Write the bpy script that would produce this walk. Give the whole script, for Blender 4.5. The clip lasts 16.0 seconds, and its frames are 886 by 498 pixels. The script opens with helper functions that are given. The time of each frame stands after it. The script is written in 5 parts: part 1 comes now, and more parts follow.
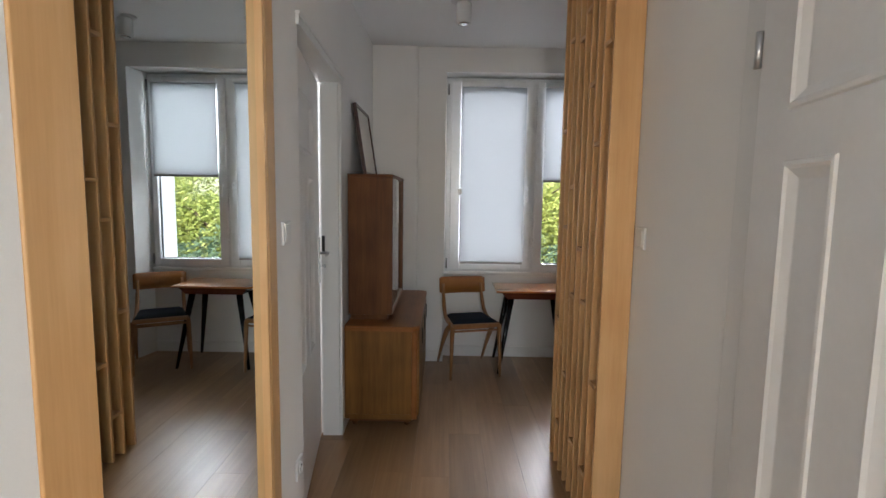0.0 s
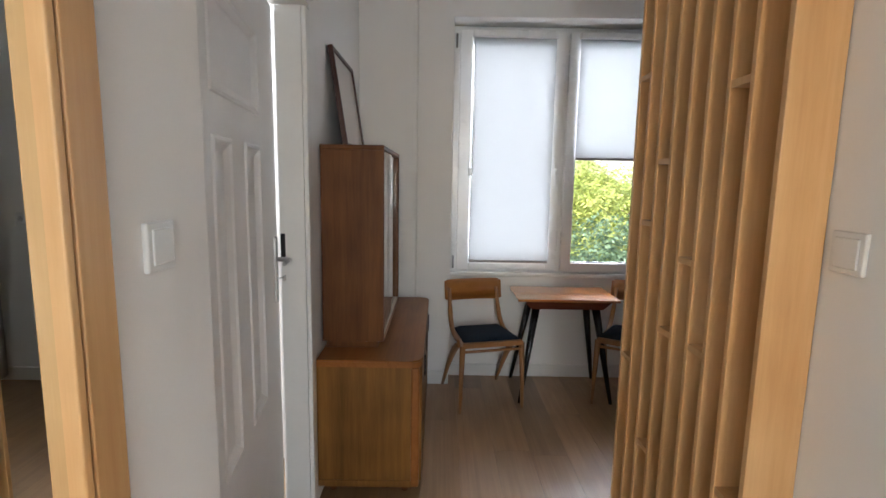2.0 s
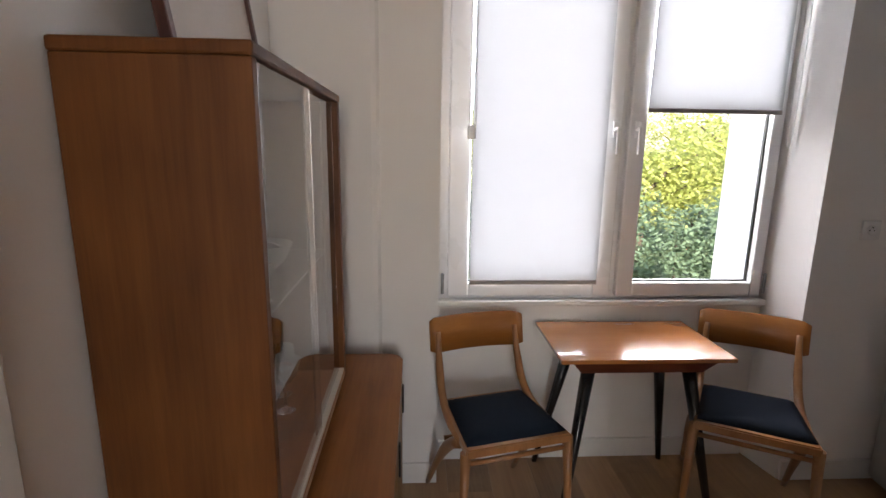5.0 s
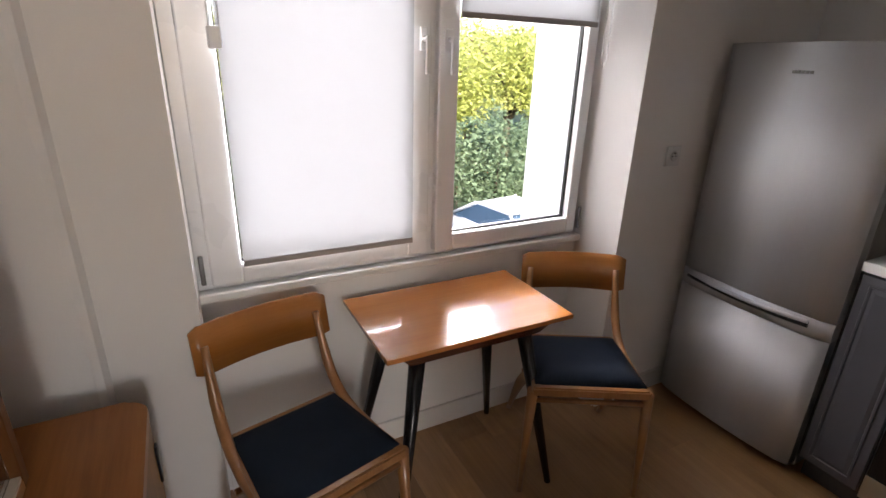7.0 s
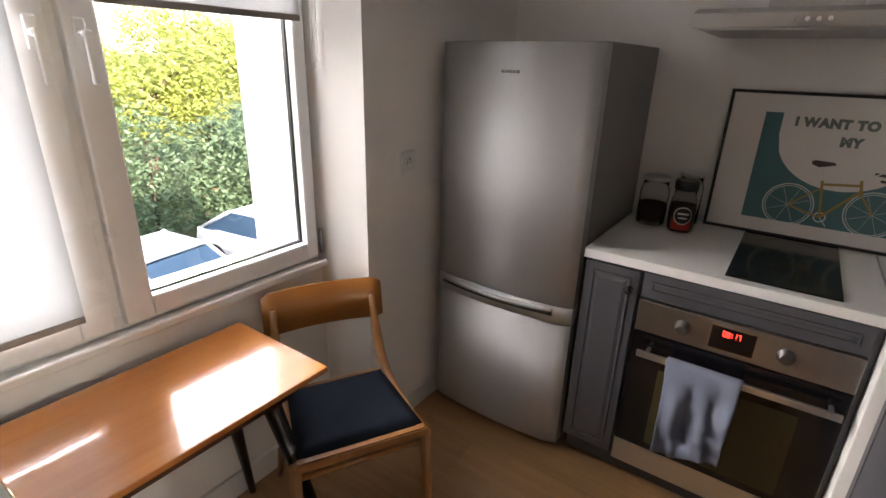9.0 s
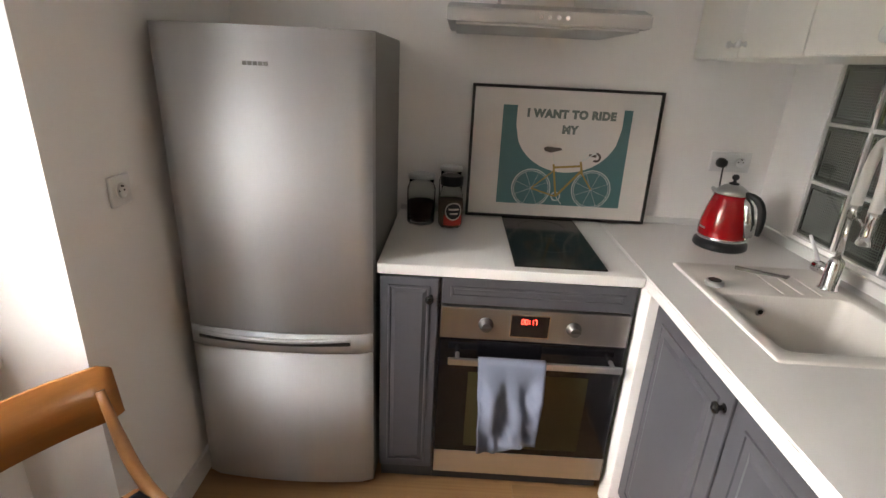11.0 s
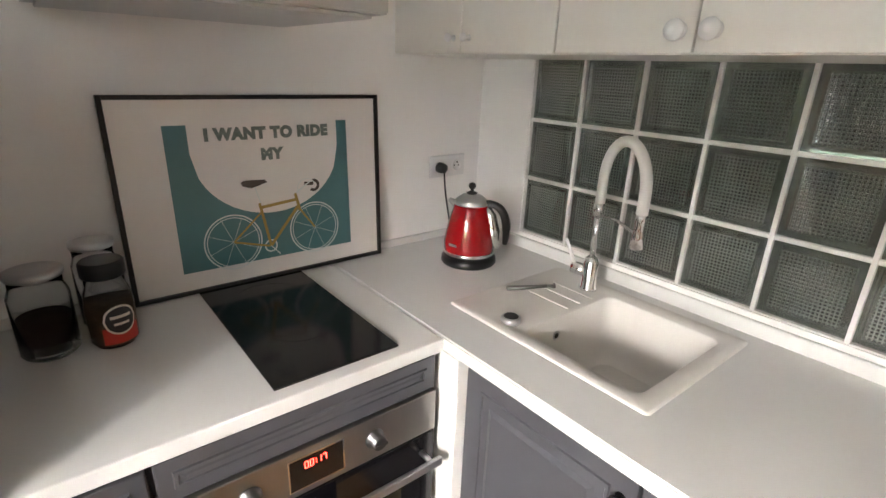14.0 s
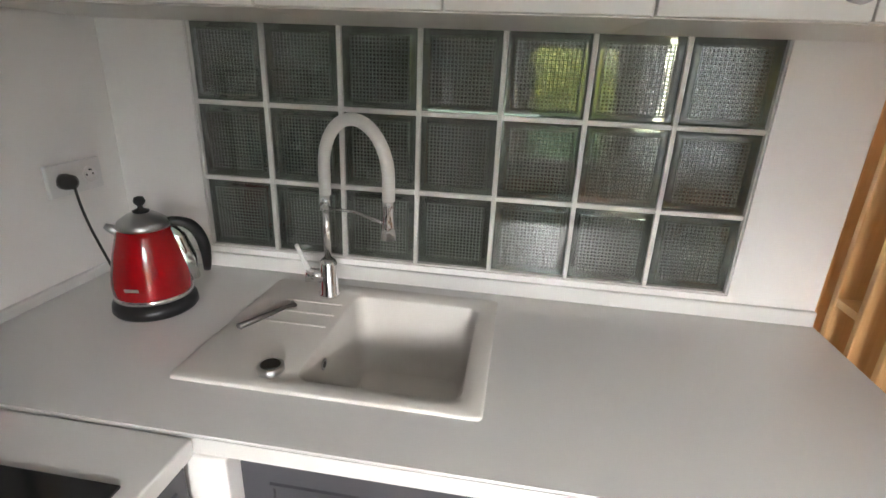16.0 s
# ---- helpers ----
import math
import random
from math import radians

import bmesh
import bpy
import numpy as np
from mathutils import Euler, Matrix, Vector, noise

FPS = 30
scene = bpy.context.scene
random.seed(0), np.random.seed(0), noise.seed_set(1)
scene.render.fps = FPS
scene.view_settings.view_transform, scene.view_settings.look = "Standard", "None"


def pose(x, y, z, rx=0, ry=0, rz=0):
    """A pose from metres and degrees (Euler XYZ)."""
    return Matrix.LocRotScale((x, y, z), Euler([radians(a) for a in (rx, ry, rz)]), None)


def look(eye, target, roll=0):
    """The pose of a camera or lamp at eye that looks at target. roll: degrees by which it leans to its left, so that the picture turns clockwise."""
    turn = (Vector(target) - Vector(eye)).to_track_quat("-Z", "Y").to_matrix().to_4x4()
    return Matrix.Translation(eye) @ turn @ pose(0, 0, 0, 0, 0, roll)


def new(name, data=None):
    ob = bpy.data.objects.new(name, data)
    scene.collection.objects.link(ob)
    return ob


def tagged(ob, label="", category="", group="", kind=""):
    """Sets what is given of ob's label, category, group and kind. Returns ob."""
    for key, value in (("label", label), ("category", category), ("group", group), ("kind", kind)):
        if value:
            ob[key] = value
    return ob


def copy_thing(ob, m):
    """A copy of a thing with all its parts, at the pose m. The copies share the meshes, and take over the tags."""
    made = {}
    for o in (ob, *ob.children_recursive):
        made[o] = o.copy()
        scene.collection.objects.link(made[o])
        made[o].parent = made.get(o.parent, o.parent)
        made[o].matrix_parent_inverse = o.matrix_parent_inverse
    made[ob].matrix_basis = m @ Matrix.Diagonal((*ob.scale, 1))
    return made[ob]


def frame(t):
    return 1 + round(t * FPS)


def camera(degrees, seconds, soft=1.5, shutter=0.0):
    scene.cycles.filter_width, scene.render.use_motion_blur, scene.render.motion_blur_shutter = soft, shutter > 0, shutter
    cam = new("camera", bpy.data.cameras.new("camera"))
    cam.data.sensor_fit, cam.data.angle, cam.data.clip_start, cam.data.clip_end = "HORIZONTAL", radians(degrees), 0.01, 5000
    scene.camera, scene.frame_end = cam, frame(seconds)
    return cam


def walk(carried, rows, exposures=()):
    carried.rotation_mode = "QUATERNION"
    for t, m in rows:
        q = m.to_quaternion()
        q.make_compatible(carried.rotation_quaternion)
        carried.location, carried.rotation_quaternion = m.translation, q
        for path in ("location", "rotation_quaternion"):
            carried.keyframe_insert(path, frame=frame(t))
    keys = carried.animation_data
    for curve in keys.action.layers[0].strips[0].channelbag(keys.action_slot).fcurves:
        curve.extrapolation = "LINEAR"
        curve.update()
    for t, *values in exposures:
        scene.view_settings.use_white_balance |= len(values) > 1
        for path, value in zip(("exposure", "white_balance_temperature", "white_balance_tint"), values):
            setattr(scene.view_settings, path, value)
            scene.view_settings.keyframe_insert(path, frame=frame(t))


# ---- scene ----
# camera and its walk
cam = camera(83.2, 16.0)
PATH = [
    (0, (0.455, 0.679, 1.465), (0.451, 2.668, 1.251), 0.9),
    (0.5, (0.461, 0.899, 1.449), (0.465, 2.886, 1.226), 0.8),
    (1, (0.459, 1.111, 1.439), (0.462, 3.096, 1.194), 1.2),
    (1.5, (0.403, 1.331, 1.464), (0.413, 3.313, 1.19), 1.3),
    (2, (0.38, 1.582, 1.448), (0.394, 3.563, 1.17), 1.0),
    (2.5, (0.404, 1.84, 1.446), (0.425, 3.818, 1.151), 0.9),
    (3, (0.438, 2.086, 1.437), (0.457, 4.061, 1.127), 0.9),
    (3.5, (0.407, 2.35, 1.433), (0.431, 4.323, 1.102), 0.8),
    (5.8, (0.347, 3.345, 1.451), (0.662, 5.249, 0.928), 1.3),
    (6, (0.341, 3.412, 1.449), (0.775, 5.281, 0.883), 1.5),
    (6.5, (0.396, 3.504, 1.432), (1.074, 5.269, 0.782), 1.5),
    (7, (0.472, 3.604, 1.465), (1.35, 5.256, 0.757), 1.8),
    (7.5, (0.538, 3.639, 1.452), (1.575, 5.203, 0.759), 1.5),
    (8, (0.65, 3.717, 1.486), (1.828, 5.167, 0.773), 1.8),
    (8.5, (0.722, 3.755, 1.479), (2.082, 5.047, 0.785), 1.4),
    (9, (0.766, 3.773, 1.494), (2.301, 4.842, 0.784), 1.6),
    (9.5, (0.806, 3.82, 1.485), (2.49, 4.626, 0.766), 1.9),
    (9.7, (0.839, 3.855, 1.47), (2.572, 4.548, 0.752), 2.3),
    (12, (1.089, 4.142, 1.499), (2.916, 3.713, 0.808), 2.4),
    (12.5, (1.227, 4.139, 1.5), (2.988, 3.494, 0.807), 2.5),
    (13, (1.369, 4.1, 1.493), (3.064, 3.294, 0.802), 2.6),
    (13.5, (1.464, 4.111, 1.499), (3.081, 3.155, 0.813), 2.5),
    (14, (1.575, 4.141, 1.504), (3.028, 2.946, 0.827), 2.2),
    (14.5, (1.657, 4.121, 1.499), (2.844, 2.665, 0.815), 2.1),
    (15, (1.719, 4.058, 1.471), (2.651, 2.427, 0.785), 2.0),
    (15.5, (1.779, 4.048, 1.463), (2.47, 2.3, 0.78), 1.9),
    (16, (1.903, 4.035, 1.471), (2.177, 2.181, 0.774), 2.4),
]
walk(cam, [(t, look(eye, target, roll)) for t, eye, target, roll in PATH], [(0, 1.4, 6000, 10), (1.5, 1.75, 6050, 10), (2.5, 1.95, 6050, 10), (3.5, 1.98, 6200, 11), (6, 1.95, 6600, 19), (8, 2.0, 6800, 17), (9.7, 2.6, 6950, 14), (12, 3.25, 6800, 12), (14, 3.3, 6800, 12), (15, 3.05, 6750, 13), (16, 2.85, 6550, 11)])

# ---------------- world and light ----------------
SUN_ELEV, SUN_ROT = radians(22), radians(200)
world = bpy.data.worlds.new("world")
scene.world = world
world.use_nodes = True
wn = world.node_tree
sky = wn.nodes.new("ShaderNodeTexSky")
sky.sky_type, sky.sun_disc = "NISHITA", False
sky.sun_elevation, sky.sun_rotation = SUN_ELEV, SUN_ROT
wn.nodes["Background"].inputs["Strength"].default_value = 0.15
wn.links.new(sky.outputs["Color"], wn.nodes["Background"].inputs["Color"])
sun = new("sun", bpy.data.lights.new("sun", "SUN"))
sun.data.energy, sun.data.angle, sun.data.color = 5.0, radians(0.5), (1.0, 0.93, 0.8)
sun.matrix_world = look((0, 0, 30), (-30 * math.cos(SUN_ELEV) * math.sin(SUN_ROT), -30 * math.cos(SUN_ELEV) * math.cos(SUN_ROT), 30 - 30 * math.sin(SUN_ELEV)))


def area(name, eye, target, sx, sy, watts, color):
    lamp = new(name, bpy.data.lights.new(name, "AREA"))
    lamp.data.shape, lamp.data.size, lamp.data.size_y = "RECTANGLE", sx, sy
    lamp.data.energy, lamp.data.color = watts, color
    lamp.matrix_world = look(eye, target)
    return lamp


# Added lamp outside, above the sightline: boosts the sky's light into the room.
area("sky_boost_over_window", (1.2, 14.0, 5.4), (1.2, 5.2, 1.6), 12.0, 5.0, 1300, (1.0, 0.97, 0.945))
# Two added lamps behind the blind cloth stand in for skylight and fill the room.
area("added_lamp_behind_blind", (0.874, 5.165, 1.63), (0.874, 4.0, 1.63), 0.55, 1.45, 7, (0.95, 0.98, 1.0))
area("added_lamp_behind_blind", (1.6, 5.165, 2.0), (1.6, 4.0, 2.0), 0.55, 0.72, 4.5, (0.95, 0.98, 1.0))
# Added unseen fill lamp behind the glass blocks, so that their ribs show.
area("block_backlight", (2.2, 0.6, 2.2), (2.2, 2.7, 1.2), 0.8, 0.6, 1.6, (0.95, 1.0, 0.95))
# Added fill lamp for the corridor, in a made-up opening behind the camera.
area("corridor_fill", (0.74, -1.5, 1.6), (-0.15, 2.6, 1.4), 0.5, 1.3, 8, (0.88, 0.96, 1.0))

# ---------------- materials ----------------


def base_mat(name, rough=0.5, metal=0.0):
    m = bpy.data.materials.new(name)
    m.use_nodes = True
    nt = m.node_tree
    b = nt.nodes["Principled BSDF"]
    b.inputs["Roughness"].default_value, b.inputs["Metallic"].default_value = rough, metal
    return m, nt, b


def coords(nt, scale=(1, 1, 1), kind="Object"):
    tc, mp = nt.nodes.new("ShaderNodeTexCoord"), nt.nodes.new("ShaderNodeMapping")
    mp.inputs["Scale"].default_value = scale
    nt.links.new(tc.outputs[kind], mp.inputs["Vector"])
    return mp.outputs["Vector"]


def noise_node(nt, vec, scale, detail=4.0, rough=0.55):
    n = nt.nodes.new("ShaderNodeTexNoise")
    n.inputs["Scale"].default_value, n.inputs["Detail"].default_value, n.inputs["Roughness"].default_value = scale, detail, rough
    nt.links.new(vec, n.inputs["Vector"])
    return n.outputs["Fac"]


def ramp(nt, fac, stops):
    r = nt.nodes.new("ShaderNodeValToRGB")
    els = r.color_ramp.elements
    els[0].position, els[0].color = stops[0][0], (*stops[0][1], 1)
    els[1].position, els[1].color = stops[-1][0], (*stops[-1][1], 1)
    for p, c in stops[1:-1]:
        els.new(p).color = (*c, 1)
    nt.links.new(fac, r.inputs["Fac"])
    return r.outputs["Color"]


def mix(nt, fac, a, b, mode="MIX"):
    n = nt.nodes.new("ShaderNodeMixRGB")
    n.blend_type = mode
    for key, v in (("Fac", fac), ("Color1", a), ("Color2", b)):
        if isinstance(v, (int, float)):
            n.inputs[key].default_value = v
        elif isinstance(v, tuple):
            n.inputs[key].default_value = (*v, 1)
        else:
            nt.links.new(v, n.inputs[key])
    return n.outputs["Color"]


def bump(nt, b, height, strength, dist=0.002):
    n = nt.nodes.new("ShaderNodeBump")
    n.inputs["Strength"].default_value, n.inputs["Distance"].default_value = strength, dist
    nt.links.new(height, n.inputs["Height"])
    nt.links.new(n.outputs["Normal"], b.inputs["Normal"])


def plain(name, color, rough=0.5, metal=0.0, vary=0.12, scale=6.0, grain=120.0, bumps=0.08, stretch=(1, 1, 1), coat=0.0):
    """Colour with stains at one scale, grain at another, and a fine relief."""
    m, nt, b = base_mat(name, rough, metal)
    v = coords(nt, stretch)
    big, small = noise_node(nt, v, scale, 3), noise_node(nt, v, grain, 3)
    dark = tuple(c * (1 - vary) for c in color)
    light = tuple(min(1, c * (1 + vary * 0.5)) for c in color)
    c = ramp(nt, big, [(0.3, dark), (0.7, light)])
    c = mix(nt, 0.25, c, ramp(nt, small, [(0.35, dark), (0.65, light)]))
    nt.links.new(c, b.inputs["Base Color"])
    rr = ramp(nt, big, [(0.2, (rough * 0.92,) * 3), (0.8, (min(rough * 1.08, 1),) * 3)])
    nt.links.new(rr, b.inputs["Roughness"])
    if bumps:
        bump(nt, b, small, bumps)
    if coat:
        b.inputs["Coat Weight"].default_value, b.inputs["Coat Roughness"].default_value = coat, 0.08
    return m


def wood(name, dark, mid, light, along="z", rough=0.45, coat=0.0, size=1.0, random_tint=0.0, grain_bump=0.15):
    """Long grain along one axis, with fine pores and slow changes of tone."""
    m, nt, b = base_mat(name, rough)
    lo, hi = 1.2 * size, 22.0 * size
    sc = {"x": (lo, hi, hi), "y": (hi, lo, hi), "z": (hi, hi, lo)}[along]
    v = coords(nt, sc)
    if random_tint:
        oi, add = nt.nodes.new("ShaderNodeObjectInfo"), nt.nodes.new("ShaderNodeVectorMath")
        sc2 = nt.nodes.new("ShaderNodeVectorMath")
        sc2.operation = "SCALE"
        sc2.inputs[0].default_value = (31, 17, 23)
        nt.links.new(oi.outputs["Random"], sc2.inputs["Scale"])
        nt.links.new(v, add.inputs[0])
        nt.links.new(sc2.outputs["Vector"], add.inputs[1])
        v = add.outputs["Vector"]
    warp = noise_node(nt, v, 1.0, 5, 0.6)
    fine = noise_node(nt, v, 6.0, 3, 0.7)
    c = ramp(nt, warp, [(0.3, dark), (0.5, mid), (0.7, light)])
    c = mix(nt, 0.3, c, ramp(nt, fine, [(0.35, dark), (0.65, light)]))
    broad = noise_node(nt, coords(nt, (1, 1, 1)), 2.5, 2)
    c = mix(nt, 0.35, c, ramp(nt, broad, [(0.35, dark), (0.65, light)]))
    if random_tint:
        tint = ramp(nt, oi.outputs["Random"], [(0.0, (1 - random_tint,) * 3), (1.0, (1, 1, 1))])
        c = mix(nt, 1.0, c, tint, "MULTIPLY")
    nt.links.new(c, b.inputs["Base Color"])
    bump(nt, b, fine, grain_bump, 0.001)
    if coat:
        b.inputs["Coat Weight"].default_value, b.inputs["Coat Roughness"].default_value = coat, 0.06
    return m


def glassy(name, color=(1, 1, 1), rough=0.0, ior=1.45):
    m, nt, b = base_mat(name, rough)
    b.inputs["Base Color"].default_value = (*color, 1)
    b.inputs["Transmission Weight"].default_value, b.inputs["IOR"].default_value = 1.0, ior
    return m


def solid(name, color, rough=0.4, metal=0.0, glow=0.0):
    m, nt, b = base_mat(name, rough, metal)
    b.inputs["Base Color"].default_value = (*color, 1)
    if glow:
        b.inputs["Emission Color"].default_value, b.inputs["Emission Strength"].default_value = (*color, 1), glow
    return m


M_WALL = plain("wall_paint", (0.86, 0.845, 0.825), 0.75, vary=0.035, scale=1.5, grain=260, bumps=0.1)
M_CEIL = plain("ceiling_paint", (0.88, 0.88, 0.88), 0.8, vary=0.02, scale=1.2, grain=200, bumps=0.05)
M_TRIM = plain("white_gloss_paint", (0.78, 0.77, 0.75), 0.32, vary=0.04, scale=3, grain=60, bumps=0.05)
M_DOOR = plain("door_paint", (0.84, 0.83, 0.82), 0.35, vary=0.05, scale=4, grain=50, bumps=0.06)
M_PVC = plain("window_plastic", (0.82, 0.83, 0.84), 0.28, vary=0.02, scale=5, grain=90, bumps=0.02)
M_FLOOR = wood("laminate_oak", (0.3, 0.16, 0.066), (0.4, 0.222, 0.097), (0.48, 0.285, 0.135), "y", 0.34, random_tint=0.32, size=0.6, grain_bump=0.05)
fl = M_FLOOR.node_tree.nodes["Principled BSDF"]
fl.inputs["Coat Weight"].default_value, fl.inputs["Coat Roughness"].default_value = 0.4, 0.42
M_PINE = wood("pine_slats", (0.58, 0.31, 0.115), (0.7, 0.405, 0.17), (0.78, 0.5, 0.24), "z", 0.42, random_tint=0.15, size=0.8)
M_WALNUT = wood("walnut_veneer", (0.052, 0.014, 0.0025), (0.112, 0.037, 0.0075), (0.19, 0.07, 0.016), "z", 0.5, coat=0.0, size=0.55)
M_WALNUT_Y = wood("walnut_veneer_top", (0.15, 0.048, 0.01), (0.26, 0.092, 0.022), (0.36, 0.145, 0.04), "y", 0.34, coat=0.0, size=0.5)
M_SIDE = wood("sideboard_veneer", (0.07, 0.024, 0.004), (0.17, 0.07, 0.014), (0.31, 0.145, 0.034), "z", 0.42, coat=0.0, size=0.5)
for wm in (M_WALNUT, M_SIDE, M_WALNUT_Y):
    wm.node_tree.nodes["Principled BSDF"].inputs["Specular IOR Level"].default_value = 0.25
M_BEECH = wood("beech_frame", (0.27, 0.115, 0.036), (0.36, 0.16, 0.055), (0.43, 0.21, 0.08), "z", 0.32, coat=0.4, size=1.5)
M_BACK = wood("beech_backrest", (0.31, 0.11, 0.02), (0.38, 0.145, 0.028), (0.44, 0.18, 0.04), "x", 0.3, coat=0.5, size=1.0)
M_TABLE = wood("lacquered_tabletop", (0.34, 0.11, 0.022), (0.42, 0.15, 0.032), (0.49, 0.195, 0.048), "x", 0.2, coat=1.0, size=0.9, grain_bump=0.03)
M_MAHOG = wood("mahogany_apron", (0.08, 0.018, 0.01), (0.12, 0.03, 0.015), (0.17, 0.05, 0.025), "x", 0.25, coat=0.6)
M_BLACKLEG = plain("black_lacquer", (0.012, 0.011, 0.012), 0.25, vary=0.3, scale=8)
M_SEAT = plain("navy_seat_cloth", (0.012, 0.018, 0.03), 0.85, vary=0.25, scale=14, grain=420, bumps=0.5)
M_SEAT.node_tree.nodes["Principled BSDF"].inputs["Specular IOR Level"].default_value = 0.15
M_STEEL = plain("brushed_steel", (0.56, 0.56, 0.56), 0.33, 1.0, vary=0.05, scale=3, grain=40, bumps=0.05, stretch=(1, 1, 14))
M_FRIDGE = plain("fridge_steel", (0.58, 0.58, 0.585), 0.55, 0.72, vary=0.04, scale=2, grain=30, bumps=0.04, stretch=(1, 14, 1))
fb = M_FRIDGE.node_tree.nodes["Principled BSDF"]
fb.inputs["Anisotropic"].default_value, fb.inputs["Anisotropic Rotation"].default_value = 0.75, 0.25
tg = M_FRIDGE.node_tree.nodes.new("ShaderNodeTangent")
tg.direction_type, tg.axis = "RADIAL", "Z"
M_FRIDGE.node_tree.links.new(tg.outputs["Tangent"], fb.inputs["Tangent"])
M_FRSIDE = plain("fridge_side_grey", (0.24, 0.235, 0.22), 0.42, 0.3, vary=0.05)
M_FASCIA = plain("oven_steel", (0.36, 0.345, 0.33), 0.36, 1.0, vary=0.06, scale=3, grain=40, bumps=0.05, stretch=(1, 14, 1))
M_KNOBSTEEL = plain("dark_turned_steel", (0.15, 0.147, 0.143), 0.42, 1.0, vary=0.1)
M_CHROME = solid("chrome", (0.8, 0.8, 0.8), 0.08, 1.0)
M_DARK = solid("dark_plastic", (0.01, 0.01, 0.011), 0.3)
M_GREY = plain("grey_cabinet_paint", (0.062, 0.062, 0.07), 0.38, vary=0.07, scale=5, grain=90, bumps=0.05)
M_PLINTH = plain("grey_plinth", (0.05, 0.05, 0.053), 0.5, vary=0.1)
M_TOP = plain("white_worktop", (0.68, 0.67, 0.65), 0.3, vary=0.03, scale=3, grain=300, bumps=0.04)
M_CREAM = plain("cream_cabinet_paint", (0.78, 0.76, 0.7), 0.3, vary=0.03, scale=3, grain=90, bumps=0.02)
M_SINK = plain("white_composite", (0.68, 0.65, 0.605), 0.4, vary=0.05, scale=8, grain=500, bumps=0.15)
M_BLACKGLASS = solid("black_glass", (0.004, 0.004, 0.005), 0.13)
M_OVENWIN = solid("oven_window", (0.035, 0.032, 0.015), 0.07)
M_RED = solid("red_display", (1.0, 0.03, 0.02), 0.4, glow=2.5)
M_KETTLE = plain("red_enamel", (0.3, 0.002, 0.005), 0.12, vary=0.1, coat=0.3, bumps=0.0)
M_GLASS = glassy("clear_glass")
M_JARGLASS = glassy("jar_glass", ior=1.14)
M_BLOCKGLUE = plain("white_grout", (0.7, 0.69, 0.66), 0.6, vary=0.06, scale=20)
M_MIRROR = solid("mirror_silver", (0.86, 0.9, 0.88), 0.0, 1.0)
M_PAPER = plain("poster_paper", (0.72, 0.68, 0.64), 0.35, vary=0.02, coat=0.6, bumps=0.0)
M_TEAL = plain("teal_ink", (0.06, 0.17, 0.18), 0.4, vary=0.05, coat=0.6, bumps=0.0)
M_INK = plain("grey_green_ink", (0.16, 0.19, 0.17), 0.45, vary=0.3, scale=60, coat=0.6, bumps=0.0)
M_GOLD = plain("mustard_ink", (0.35, 0.24, 0.05), 0.45, vary=0.1, coat=0.6, bumps=0.0)
M_WHITEINK = plain("white_ink", (0.62, 0.66, 0.64), 0.45, vary=0.05, coat=0.6, bumps=0.0)
M_BROWNINK = plain("brown_ink", (0.06, 0.04, 0.03), 0.45, vary=0.1, coat=0.6, bumps=0.0)
M_FRAMEBLK = plain("black_frame", (0.012, 0.01, 0.01), 0.35, vary=0.2)
M_FRAMERED = wood("dark_red_frame", (0.03, 0.006, 0.004), (0.05, 0.012, 0.008), (0.08, 0.02, 0.012), "z", 0.35)
M_CLOTH = plain("pale_blue_towel", (0.12, 0.137, 0.185), 0.9, vary=0.14, scale=10, grain=260, bumps=0.5)
M_COFFEE = plain("ground_coffee", (0.03, 0.014, 0.008), 0.8, vary=0.4, scale=60)
M_CERAM = solid("white_plastic", (0.75, 0.75, 0.74), 0.3)
M_HOSE = plain("white_rubber", (0.72, 0.7, 0.66), 0.45, vary=0.04)


def blind_mat():
    m = bpy.data.materials.new("blind_fabric")
    m.use_nodes = True
    nt = m.node_tree
    nt.nodes.remove(nt.nodes["Principled BSDF"])
    d, t, mx = nt.nodes.new("ShaderNodeBsdfDiffuse"), nt.nodes.new("ShaderNodeBsdfTranslucent"), nt.nodes.new("ShaderNodeMixShader")
    v = coords(nt)
    weave = noise_node(nt, v, 700, 2)
    c = ramp(nt, weave, [(0.3, (0.42, 0.43, 0.44)), (0.7, (0.48, 0.485, 0.49))])
    nt.links.new(c, d.inputs["Color"])
    nt.links.new(c, t.inputs["Color"])
    mx.inputs["Fac"].default_value = 0.45
    nt.links.new(d.outputs[0], mx.inputs[1])
    nt.links.new(t.outputs[0], mx.inputs[2])
    nt.links.new(mx.outputs[0], nt.nodes["Material Output"].inputs["Surface"])
    return m


def block_mat():
    """Glass block face: vertical ribs on the front, horizontal ones behind."""
    m, nt, b = base_mat("ribbed_glass", 0.02)
    b.inputs["Base Color"].default_value = (0.33, 0.37, 0.34, 1)
    b.inputs["Transmission Weight"].default_value, b.inputs["IOR"].default_value = 0.88, 1.52
    b.inputs["Coat Weight"].default_value, b.inputs["Coat Roughness"].default_value, b.inputs["Coat IOR"].default_value = 1.0, 0.04, 1.55
    bump(nt, b, noise_node(nt, coords(nt, kind="Generated"), 2.2, 1), 0.06, 0.02)
    return m


